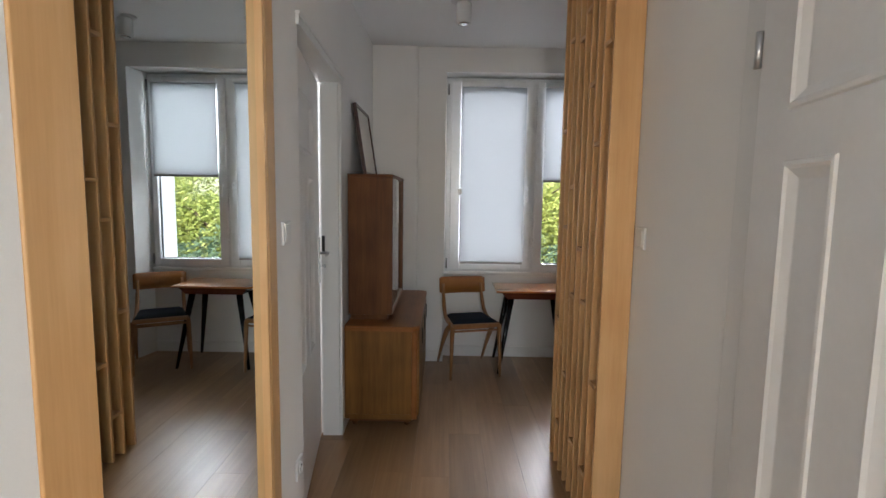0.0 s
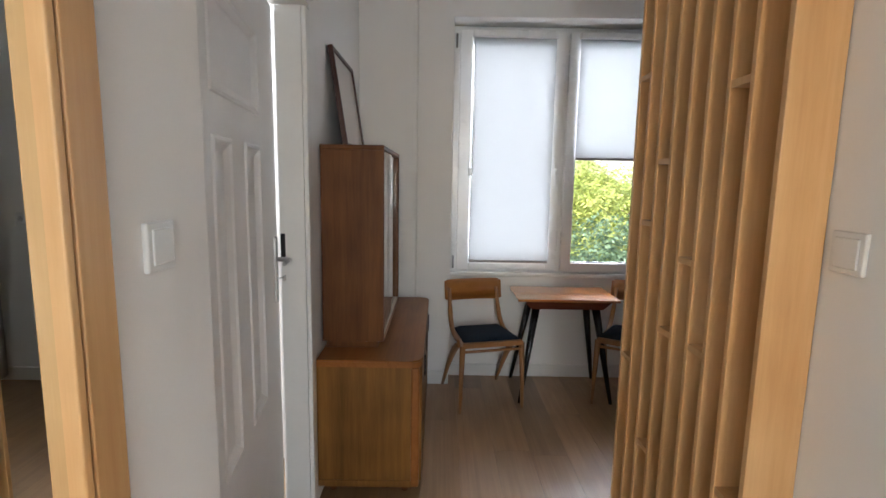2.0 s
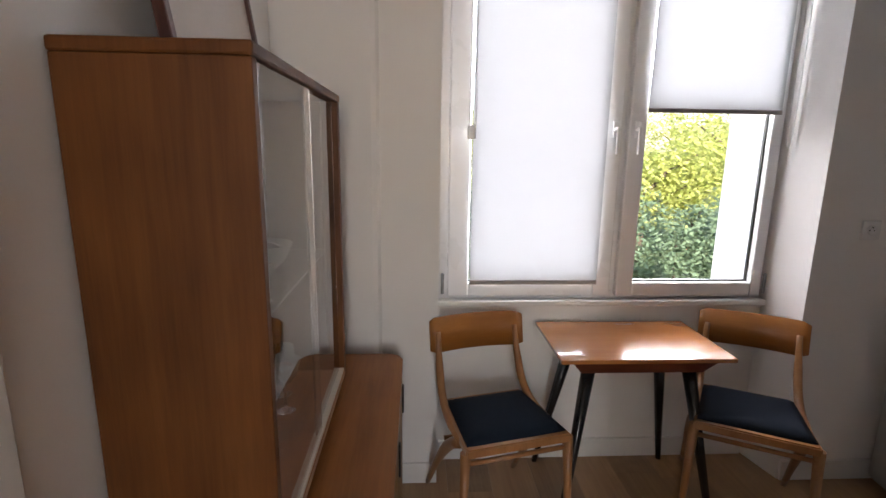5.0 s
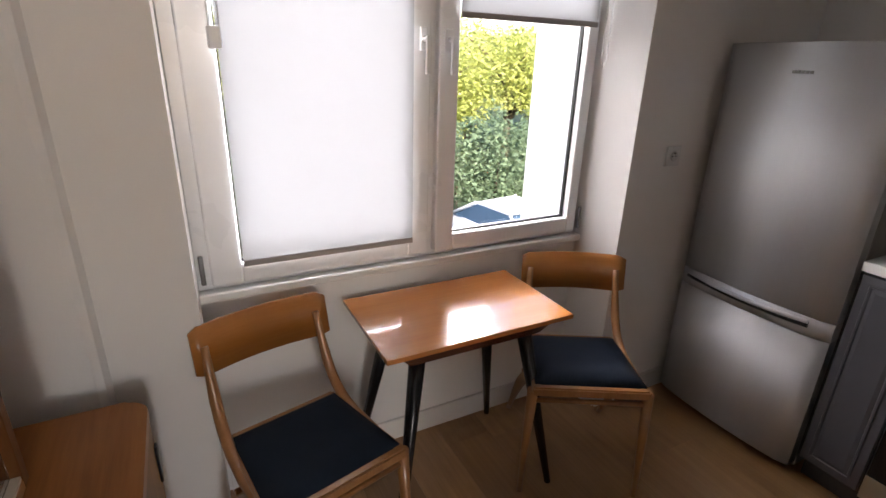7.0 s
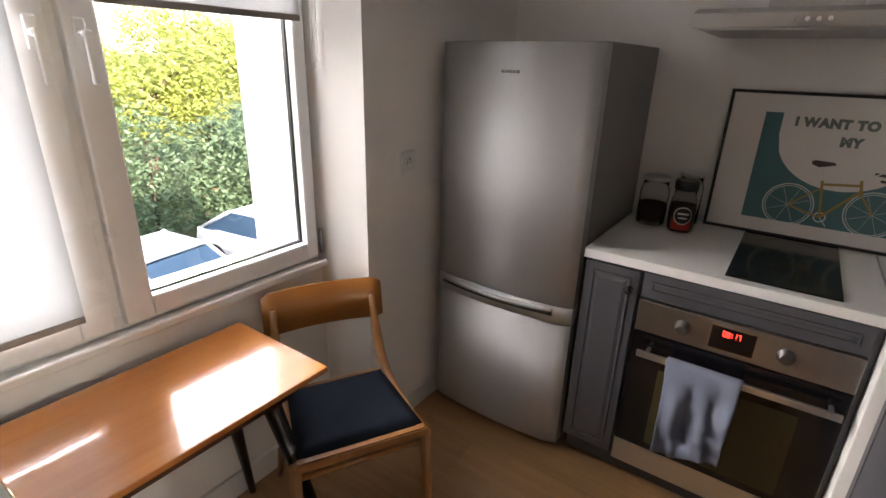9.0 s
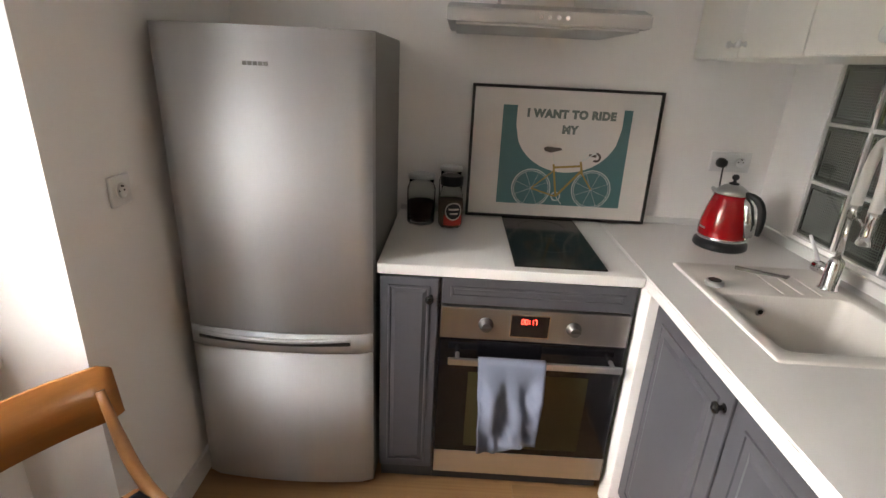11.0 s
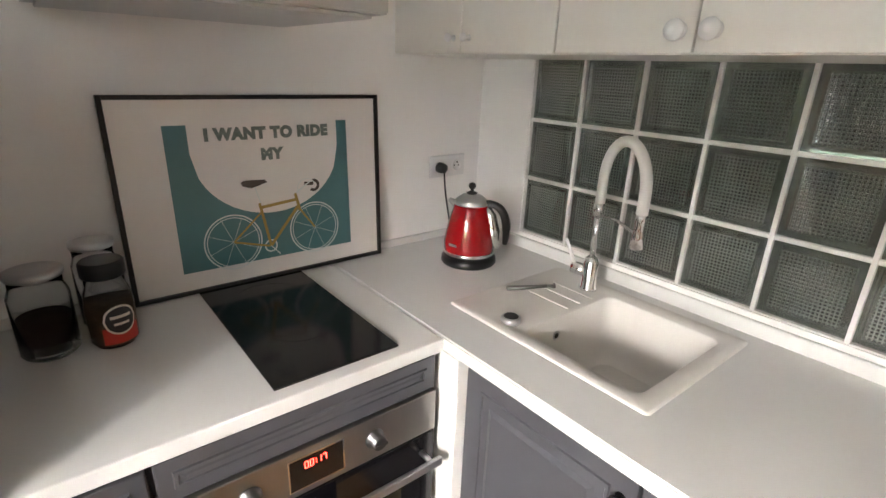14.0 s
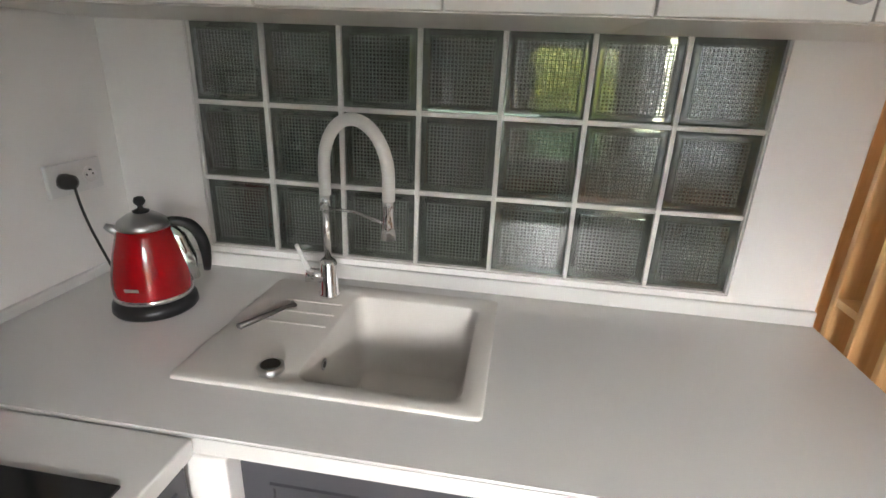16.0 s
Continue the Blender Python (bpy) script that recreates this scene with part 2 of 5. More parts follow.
def leaf_mat(name, dark, light):
    m, nt, b = base_mat(name, 0.55)
    v = coords(nt)
    gi = nt.nodes.new("ShaderNodeNewGeometry")
    c = ramp(nt, gi.outputs["Random Per Island"], [(0.0, dark), (1.0, light)])
    c = mix(nt, 0.3, c, ramp(nt, noise_node(nt, v, 0.6, 2), [(0.35, dark), (0.65, light)]))
    nt.links.new(c, b.inputs["Base Color"])
    t, mx = nt.nodes.new("ShaderNodeBsdfTranslucent"), nt.nodes.new("ShaderNodeMixShader")
    nt.links.new(c, t.inputs["Color"])
    mx.inputs["Fac"].default_value = 0.4
    nt.links.new(b.outputs[0], mx.inputs[1])
    nt.links.new(t.outputs[0], mx.inputs[2])
    nt.links.new(mx.outputs[0], nt.nodes["Material Output"].inputs["Surface"])
    return m


M_BLIND = blind_mat()
M_BLOCK = block_mat()
# Pale, nearly opaque ribs: the glints of pressed glass put into the colour.
M_RIB = glassy("pale_glint_rib", (0.8, 0.84, 0.78), 0.22)
M_RIB.node_tree.nodes["Principled BSDF"].inputs["Transmission Weight"].default_value = 0.2

# ---------------- mesh helpers ----------------


def box(bm, x0, x1, y0, y1, z0, z1, bevel=0.0, seg=2):
    """A block between the given limits, with rounded edges if wanted."""
    b = bmesh.new()
    bmesh.ops.create_cube(b, size=1)
    bmesh.ops.scale(b, vec=(abs(x1 - x0), abs(y1 - y0), abs(z1 - z0)), verts=b.verts)
    bmesh.ops.translate(b, vec=((x0 + x1) / 2, (y0 + y1) / 2, (z0 + z1) / 2), verts=b.verts)
    if bevel:
        bmesh.ops.bevel(b, geom=list(b.edges), offset=bevel, segments=seg, affect="EDGES", profile=0.5)
    join(bm, b)
    return bm


def join(bm, b, m=None):
    """Adds all of b to bm and frees b."""
    if m is not None:
        bmesh.ops.transform(b, matrix=m, verts=b.verts)
    vs = [bm.verts.new(v.co) for v in b.verts]
    b.verts.index_update()
    for f in b.faces:
        g = bm.faces.new([vs[v.index] for v in f.verts])
        g.smooth = f.smooth
    b.free()


def frustum(bm, p0, p1, r0, r1, seg=16, caps=True, smooth=True):
    """A tapered round bar from p0 to p1."""
    p0, p1 = Vector(p0), Vector(p1)
    q = (p1 - p0).to_track_quat("Z", "Y")
    rings = []
    for p, r in ((p0, r0), (p1, r1)):
        rings.append([bm.verts.new(p + q @ Vector((r * math.cos(a), r * math.sin(a), 0))) for a in [2 * math.pi * i / seg for i in range(seg)]])
    for i in range(seg):
        f = bm.faces.new((rings[0][i], rings[0][(i + 1) % seg], rings[1][(i + 1) % seg], rings[1][i]))
        f.smooth = smooth
    if caps:
        bm.faces.new(rings[0][::-1])
        bm.faces.new(rings[1])
    return bm


def lathe(bm, profile, seg=32, at=(0, 0, 0)):
    """Turns (radius, height) pairs round the z axis."""
    rings = []
    for r, z in profile:
        rings.append([bm.verts.new((at[0] + max(r, 1e-4) * math.cos(2 * math.pi * i / seg), at[1] + max(r, 1e-4) * math.sin(2 * math.pi * i / seg), at[2] + z)) for i in range(seg)])
    for a, b in zip(rings, rings[1:]):
        for i in range(seg):
            f = bm.faces.new((a[i], a[(i + 1) % seg], b[(i + 1) % seg], b[i]))
            f.smooth = True
    bm.faces.new(rings[0][::-1])
    bm.faces.new(rings[-1])
    return bm


def tube(bm, pts, radius, seg=10, flat=1.0):
    """A round tube through the points; radius may be a list."""
    pts = [Vector(p) for p in pts]
    rs = radius if isinstance(radius, (list, tuple)) else [radius] * len(pts)
    rings, up = [], None
    for i, p in enumerate(pts):
        d = (pts[min(i + 1, len(pts) - 1)] - pts[max(i - 1, 0)]).normalized()
        if up is None:
            up = d.orthogonal().normalized()
        up = (up - d * up.dot(d)).normalized()
        side = d.cross(up)
        rings.append([bm.verts.new(p + rs[i] * (math.cos(a) * up + flat * math.sin(a) * side)) for a in [2 * math.pi * k / seg for k in range(seg)]])
    for a, b in zip(rings, rings[1:]):
        for i in range(seg):
            f = bm.faces.new((a[i], a[(i + 1) % seg], b[(i + 1) % seg], b[i]))
            f.smooth = True
    bm.faces.new(rings[0][::-1])
    bm.faces.new(rings[-1])
    return bm


def prism(bm, outline, z0, z1):
    """An outline in x, y drawn up from z0 to z1."""
    lo = [bm.verts.new((x, y, z0)) for x, y in outline]
    hi = [bm.verts.new((x, y, z1)) for x, y in outline]
    n = len(outline)
    for i in range(n):
        bm.faces.new((lo[i], lo[(i + 1) % n], hi[(i + 1) % n], hi[i]))
    bm.faces.new(lo[::-1])
    bm.faces.new(hi)
    return bm


def bez(p0, p1, p2, p3, n=12):
    p0, p1, p2, p3 = map(Vector, (p0, p1, p2, p3))
    return [p0 * (1 - t) ** 3 + p1 * 3 * t * (1 - t) ** 2 + p2 * 3 * t * t * (1 - t) + p3 * t ** 3 for t in [i / n for i in range(n + 1)]]


def make(name, bm, material, origin=(0, 0, 0)):
    bmesh.ops.recalc_face_normals(bm, faces=bm.faces)
    me = bpy.data.meshes.new(name)
    bm.to_mesh(me)
    bm.free()
    me.materials.append(material)
    ob = new(name, me)
    ob.location = origin
    return ob


def part(name, bm, material, parent, label=""):
    ob = make(name, bm, material)
    ob.parent = parent
    return tagged(ob, label)


def thing(name, loc, label, category, group="", rz=0.0):
    e = new(name)
    e.empty_display_size = 0.1
    e.location, e.rotation_euler = loc, (0, 0, radians(rz))
    return tagged(e, label, category, group)


def one(name, bm, material, loc, label, category, group="", rz=0.0):
    """A thing that is one mesh, its outline given from its base."""
    ob = make(name, bm, material, loc)
    ob.rotation_euler = (0, 0, radians(rz))
    return tagged(ob, label, category, group)


def setting(name, bm, material, label=""):
    return tagged(make(name, bm, material), label, kind="structure")


def B(*a, **k):
    return box(bmesh.new(), *a, **k)

# ---------------- the large structure ----------------
CEIL = 2.69
LX, RX, EX = -0.16, 1.204, 3.0      # left wall, right wall of the corridor, far wall of the kitchen
GY = 2.81                          # kitchen side of the wall with the glass blocks


def wall_run(name, pieces, label):
    bm = bmesh.new()
    for p in pieces:
        if len(p) == 6:
            box(bm, *p)
        else:
            prism(bm, *p)
    return setting(name, bm, M_WALL, label)


wall_run("wall_left", [(LX - 0.12, -0.094, -1.6, 1.322, 0, CEIL), (LX - 0.12, LX, 1.322, 2.298, 0, CEIL), (LX - 0.12, -0.11, 2.298, 2.63, 0, CEIL), (LX - 0.12, -0.125, 2.63, 3.61, 2.115, CEIL), (LX - 0.12, LX, 3.61, 4.99, 0, CEIL)], "white painted plaster wall with a doorway")
wall_run("wall_right", [(RX, RX + 0.12, -1.6, 1.0, 0, CEIL), (RX, RX + 0.12, 1.0, 1.86, 2.06, CEIL), (RX, RX + 0.12, 1.86, 2.68, 0, CEIL), (1.16, RX + 0.12, 2.68, GY, 0, CEIL)], "white painted corridor wall with a doorway")
wall_run("wall_glass_block", [(RX + 0.12, EX, GY - 0.1, GY, 0, 0.955), (RX + 0.12, EX, GY - 0.1, GY, 1.557, CEIL), (RX + 0.12, 1.364, GY - 0.1, GY, 0.955, 1.557), (2.756, EX, GY - 0.1, GY, 0.955, 1.557)], "white plaster wall round a glass block panel")
wall_run("wall_east", [(EX, EX + 0.15, 0.4, 5.535, 0, CEIL)], "white painted kitchen wall")
wall_run("wall_window", [
    ([(-0.28, 5.535), (-0.28, 4.955), (0.195, 4.955), (0.213, 4.962), (0.225, 4.985), (0.455, 4.985), (0.46, 5.16), (0.46, 5.535)], 0, CEIL),
    ([(1.985, 4.95), (EX, 4.95), (EX, 5.535), (1.93, 5.535), (1.94, 5.16)], 0, CEIL),
    ([(0.46, 5.15), (1.943, 5.15), (1.94, 5.16), (1.936, 5.25), (0.46, 5.25)], 0, 0.765), ([(0.46, 5.25), (1.936, 5.25), (1.93, 5.535), (0.46, 5.535)], 0, 0.66),
    ([(0.455, 4.985), (1.985, 4.95), (1.94, 5.16), (1.93, 5.535), (0.46, 5.535), (0.46, 5.16)], 2.49, CEIL)], "thick white plastered outer wall with a window niche")
# Unseen closing wall; its opening is made up to hold the corridor fill lamp.
wall_run("wall_back", [(LX - 0.12, 0.0, -1.75, -1.6, 0, CEIL), (1.0, RX + 0.12, -1.75, -1.6, 0, CEIL), (0.0, 1.0, -1.75, -1.6, 0, 0.9), (0.0, 1.0, -1.75, -1.6, 2.3, CEIL)], "unseen white end wall with an opening added for the fill lamp")
wall_run("wall_bathroom", [(RX + 0.12, EX, 0.4, 0.52, 0, CEIL)], "plain wall behind the glass blocks")
wall_run("wall_side_room", [(-1.8, LX - 0.12, 2.3, 2.42, 0, CEIL), (-1.8, LX - 0.12, 4.0, 4.12, 0, CEIL), (-1.92, -1.8, 2.3, 4.12, 0, CEIL)], "plain white walls of the side room")
setting("ceiling", B(-1.92, EX + 0.15, -1.75, 5.535, CEIL, CEIL + 0.12), M_CEIL, "smooth white ceiling")
floor = setting("floor", B(-1.92, EX + 0.15, -1.75, 5.535, -0.12, -0.012), M_FLOOR, "oak laminate plank floor")
area("side_room_light", (-1.2, 3.2, 2.5), (-0.5, 3.4, 1.0), 0.5, 0.5, 8, (1, 1, 1))

bm = bmesh.new()
box(bm, LX, LX + 0.014, 3.66, 4.955, 0, 0.095, 0.003)
box(bm, LX + 0.014, 0.213, 4.941, 4.955, 0, 0.095, 0.003)
box(bm, 0.2135, 0.455, 4.971, 4.985, 0, 0.095, 0.003)
box(bm, 0.47, 1.935, 5.136, 5.15, 0, 0.095, 0.003)
box(bm, 1.99, EX, 4.936, 4.95, 0, 0.095, 0.003)
box(bm, -0.094, -0.08, -1.6, 1.3, 0, 0.095, 0.003)
box(bm, -0.11, -0.096, 2.298, 2.6, 0, 0.095, 0.003)
box(bm, RX - 0.014, RX, 1.95, 2.64, 0, 0.095, 0.003)
box(bm, RX - 0.014, RX, -1.6, 0.9, 0, 0.095, 0.003)
setting("baseboard", bm, M_TRIM, "white painted skirting board")


# ---------------- window ----------------
def rect_ring(bm, x0, x1, z0, z1, w, y0, y1, bevel=0.004):
    for a in ((x0, x0 + w, z0, z1), (x1 - w, x1, z0, z1), (x0 + w, x1 - w, z0, z0 + w), (x0 + w, x1 - w, z1 - w, z1)):
        box(bm, a[0], a[1], y0, y1, a[2], a[3], bevel)
    return bm


window = thing("window_1", (1.2, 5.2, 0.77), "white plastic two-sash window with roller blinds, seen from inside", "window")
window["kind"] = "structure"


def wpart(name, bm, mat, parent=None, label=""):
    bmesh.ops.translate(bm, vec=(-1.2, -5.2, -0.77), verts=bm.verts)
    return part(name, bm, mat, parent or window, label)


bm = bmesh.new()
rect_ring(bm, 0.46, 1.94, 0.77, 2.485, 0.05, 5.165, 5.24)
box(bm, 1.215, 1.26, 5.165, 5.24, 0.82, 2.435, 0.003)
wpart("window_frame", bm, M_PVC, label="white plastic outer frame with a centre post")
SASH = ((0.5, 1.222, 0.59, 1.145), (1.25, 1.915, 1.325, 1.868))
for i, (x0, x1, g0, g1) in enumerate(SASH):
    bm = bmesh.new()
    z0, z1 = 0.8, 2.45
    box(bm, x0, g0, 5.135, 5.21, z0, z1, 0.006)
    box(bm, g1, x1, 5.135, 5.21, z0, z1, 0.006)
    box(bm, g0, g1, 5.135, 5.21, z0, 0.862, 0.006)
    box(bm, g0, g1, 5.135, 5.21, 2.37, z1, 0.006)
    sash = wpart("sash", bm, M_PVC)
    bm = rect_ring(bmesh.new(), g0 - 0.001, g1 + 0.001, 0.861, 2.371, 0.007, 5.165, 5.18, 0.0)
    wpart("gasket", bm, M_DARK, sash, "thin dark rubber seal")
    pane = wpart("pane", B(g0, g1, 5.184, 5.19, 0.862, 2.37), M_GLASS, sash, "clear window glass")
    pane.visible_shadow = False
    hx = 1.192 if i == 0 else 1.282
    bm = bmesh.new()
    box(bm, hx - 0.013, hx + 0.013, 5.126, 5.135, 1.49, 1.56, 0.004)
    frustum(bm, (hx, 5.13, 1.525), (hx, 5.095, 1.525), 0.009, 0.009)
    box(bm, hx - 0.009, hx + 0.009, 5.088, 5.1, 1.42, 1.535, 0.004)
    wpart("window_handle", bm, M_PVC, sash, "white lever handle")
    ex = 0.478 if i == 0 else 1.927
    for zc in (0.86, 2.38):
        bm = bmesh.new()
        frustum(bm, (ex, 5.13, zc - 0.045), (ex, 5.13, zc + 0.045), 0.007, 0.007)
        wpart("hinge", bm, solid("hinge_grey", (0.25, 0.25, 0.25), 0.4, 0.6) if i == 0 and zc < 1 else bpy.data.materials["hinge_grey"], sash, "grey hinge cover")
wpart("window_sill", B(0.457, 1.942, 5.118, 5.165, 0.757, 0.785, 0.006), M_TRIM, label="narrow white inner ledge")
bm = bmesh.new()
prism(bm, [(5.2405, 0.815), (5.59, 0.715), (5.59, 0.69), (5.2405, 0.79)], 0.465, 1.925)
bmesh.ops.transform(bm, matrix=Matrix(((0, 0, 1, 0), (1, 0, 0, 0), (0, 1, 0, 0), (0, 0, 0, 1))), verts=bm.verts)
wpart("outer_sill", bm, M_PVC, label="sloping white outer sill")

for i, (x0, x1, zb) in enumerate(((0.594, 1.154, 0.873), (1.318, 1.888, 1.607))):
    blind = thing("roller_blind", ((x0 + x1) / 2, 5.12, zb), ("fully lowered white roller blind over the window sash", "half-raised white roller blind over the window sash")[i], "blind", "roller blinds")
    cx = (x0 + x1) / 2
    h = 2.4 - zb
    part("fabric", B(x0 - cx, x1 - cx, 0.0, 0.0012, 0.0, h), M_BLIND, blind, "thin white translucent cloth")
    part("bottom_bar", B(x0 - cx, x1 - cx, -0.004, 0.005, -0.014, 0.004, 0.002), solid("blind_bar", (0.32, 0.29, 0.27), 0.5) if i == 0 else bpy.data.materials["blind_bar"], blind, "slim grey-brown weight bar")
    part("cassette", B(x0 - cx - 0.01, x1 - cx + 0.01, -0.03, 0.02, h, h + 0.045, 0.01), M_PVC, blind, "white roller housing")
    sx = x1 - cx + 0.035 if i == 1 else x0 - cx - 0.005
    bm = bmesh.new()
    zt, zl = h, (1.46 - zb if i == 1 else 1.5 - zb)
    tube(bm, [(sx - 0.012, -0.02, zt), (sx - 0.012, -0.02, zl + 0.02), (sx, -0.02, zl), (sx + 0.012, -0.02, zl + 0.02), (sx + 0.012, -0.02, zt)], 0.0022, 6)
    part("pull_chain", bm, M_CERAM, blind, "white bead chain loop")
    if i == 0:
        part("chain_clip", B(sx - 0.02, sx + 0.014, -0.03, -0.014, 1.475 - zb, 1.53 - zb, 0.006), M_CERAM, blind, "small clear plastic chain clip")

# ---------------- left door ----------------


def door_leaf(name, w, h, stiles, loc, rz, label):
    """A leaf from its hinge along local x: two upright panels with one lying panel above them; stiles gives where the sunken fields begin and end."""
    d = thing(name, loc, label, "door", rz=rz)
    d["kind"] = "structure"
    a0, a1, b0, b1 = stiles
    z0, z1, z2, z3 = 0.645, 1.53, 1.64, 1.9
    bm = bmesh.new()
    box(bm, 0, a0, -0.02, 0.02, 0, h)
    box(bm, b1, w, -0.02, 0.02, 0, h)
    box(bm, a0, b1, -0.02, 0.02, 0, z0)
    box(bm, a0, b1, -0.02, 0.02, z1, z2)
    box(bm, a0, b1, -0.02, 0.02, z3, h)
    box(bm, a1, b0, -0.02, 0.02, z0, z1)
    box(bm, a0, b1, -0.008, 0.008, z0, z3)
    part("stiles_and_rails", bm, M_DOOR, d)
    bm = bmesh.new()
    for side in (-1, 1):
        for x0, x1, za, zb in ((a0, a1, z0, z1), (b0, b1, z0, z1), (a0, b1, z2, z3)):
            loops = []
            for inset, y in ((-0.006, 0.0202), (-0.002, 0.025), (0.006, 0.026), (0.012, 0.02), (0.03, 0.0095), (0.034, 0.0085)):
                loops.append([bm.verts.new((x, side * y, z)) for x, z in ((x0 + inset, za + inset), (x1 - inset, za + inset), (x1 - inset, zb - inset), (x0 + inset, zb - inset))])
            for p, q in zip(loops, loops[1:]):
                for k in range(4):
                    bm.faces.new((p[k], p[(k + 1) % 4], q[(k + 1) % 4], q[k]))
    part("panel_moulding", bm, M_DOOR, d, "raised panel mouldings")
    return d


def lever(parent, x, z, side, key=True):
    """Long back plate, lever and key on one face of a leaf; the lever points to the hinge."""
    bm = bmesh.new()
    y = 0.02 * side
    box(bm, x - 0.024, x + 0.024, y, y + side * 0.01, z - 0.17, z + 0.09, 0.009, 3)
    hd = part("door_handle", bm, M_STEEL, parent, "brushed steel lever on a long plate")
    bm = bmesh.new()
    tube(bm, [(x, y, z), (x, y + side * 0.045, z), (x - 0.012, y + side * 0.056, z), (x - 0.06, y + side * 0.058, z + 0.004), (x - 0.115, y + side * 0.055, z)], [0.009, 0.009, 0.01, 0.009, 0.007], 10)
    part("lever", bm, M_STEEL, hd)
    if key:
        bm = bmesh.new()
        frustum(bm, (x, y, z - 0.075), (x, y + side * 0.035, z - 0.075), 0.003, 0.003, 8)
        box(bm, x - 0.011, x + 0.011, y + side * 0.03, y + side * 0.04, z - 0.086, z - 0.064, 0.004)
        part("key", bm, M_STEEL, hd, "small steel key in the lock")


left_door = door_leaf("door_1", 0.915, 2.07, (0.125, 0.285, 0.44, 0.63), (-0.168, 2.665, 0.01), 97.8, "white painted panelled door standing a crack open")
lever(left_door, 0.852, 1.115, -1)
bm = bmesh.new()
box(bm, -0.125, -0.114, 2.63, 2.645, 0, 2.09, 0.003)
box(bm, -0.16, -0.142, 3.578, 3.64, 0, 2.09, 0.005)
prism(bm, [(-0.098, 2.61), (-0.142, 3.64), (-0.162, 3.64), (-0.125, 2.61)], 2.09, 2.125)
prism(bm, [(-0.092, 2.605), (-0.136, 3.645), (-0.15, 3.645), (-0.11, 2.605)], 2.125, 2.137)
box(bm, -0.28, -0.126, 2.631, 2.65, 0, 2.09, 0.002)
box(bm, -0.262, -0.161, 3.578, 3.609, 0, 2.09, 0.002)
box(bm, -0.28, -0.128, 2.65, 3.578, 2.09, 2.112, 0.002)
setting("door_frame", bm, M_TRIM, "white painted wooden door lining with a slim casing")
one("strike_plate", B(-0.001, 0.002, -0.009, 0.009, -0.05, 0.05), M_DARK, (-0.25, 3.5765, 1.17), "dark metal strike plate let into the door jamb", "strike plate").rotation_euler = (0, 0, radians(90))

# ---------------- right door ----------------
right_door = door_leaf("door_2", 0.8, 2.04, (0.15, 0.32, 0.46, 0.63), (1.183, 1.84, 0.01), 260.5, "white painted panelled door standing half open")
lever(right_door, 0.745, 1.15, -1)
bm = bmesh.new()
for zc in (0.35, 1.79):
    frustum(bm, (0.0, -0.028, zc - 0.04), (0.0, -0.028, zc + 0.04), 0.008, 0.008, 12)
part("hinge", bm, M_STEEL, right_door, "steel barrel hinges")
bm = bmesh.new()
for y0, y1 in ((0.92, 1.0), (1.86, 1.95)):
    box(bm, RX - 0.02, RX + 0.004, y0, y1, 0, 2.06, 0.005)
box(bm, RX - 0.02, RX + 0.004, 0.92, 1.95, 2.06, 2.13, 0.005)
setting("door_frame", bm, M_TRIM, "white painted wooden door casing")

# ---------------- mirror on the corridor wall ----------------
mirror = thing("wall_mirror", (LX, 1.83, 0.02), "tall mirror in a wide pine frame on the white corridor wall", "mirror")
part("mirror_glass", B(0.036, 0.046, -0.40, 0.376, 0.1, 2.2), M_MIRROR, mirror, "silvered mirror glass")
part("mirror_backing", B(0.0, 0.034, -0.389, 0.374, 0.02, 2.28), M_DARK, mirror)
# Dark filler strip: shade of the gap between the boards, put in as colour.
part("gap_shade", B(0.0, 0.05, 0.3912, 0.3968, 0.002, 2.3), M_DARK, mirror, "dark strip standing in for shade in the gap between the frame boards")
for nm, (y0, y1, z0, z1) in (("stile", (-0.507, -0.39, 0, 2.32)), ("stile", (0.375, 0.391, 0, 2.32)), ("stile", (0.397, 0.466, 0, 2.32)), ("rail", (-0.39, 0.375, 0, 0.12)), ("rail", (-0.39, 0.375, 2.2, 2.32))):
    part(nm, B(0.035 if nm == "rail" else 0.0, 0.068 if nm == "rail" else 0.07, y0, y1, z0, z1, 0.003), M_PINE, mirror, "wide pine " + nm)

# ---------------- slatted screen ----------------
SX0, DEPTH, SY0, PITCH, N_SLAT = 1.085, 0.07, 2.66, 0.0959, 8
screen = thing("slat_screen", (1.1, 3.1, 0.0), "floor-to-ceiling pine screen of upright slats with small cross blocks", "screen")
part("end_board", B(SX0 - 1.1, RX - 0.003 - 1.1, SY0 - 3.1 - 0.027, SY0 - 3.1 - 0.009, 0, CEIL, 0.002), M_PINE, screen, "wide pine end board")
part("back_board", B(0.0555, 0.0595, 2.68 - 3.1, GY - 0.001 - 3.1, 0, CEIL, 0.001), M_PINE, screen, "narrow pine board behind the first slats")
mesh_slat, mesh_block = None, None
for k in range(1, N_SLAT + 1):
    if mesh_slat is None:
        s = part("slat", B(0, DEPTH, -0.009, 0.009, 0, CEIL, 0.002, 1), M_PINE, screen)
        mesh_slat = s.data
    else:
        s = new("slat", mesh_slat)
        s.parent = screen
    s.location = (SX0 - 1.1, SY0 + k * PITCH - 3.1, 0)
BLOCKS = ((0.68, 2.07), (0.24, 1.69), (0.99, 1.955), (0.28, 1.225, 2.3), (0.985, 2.2), (0.55, 1.515), (0.245, 1.31, 2.25), (0.8, 1.81))
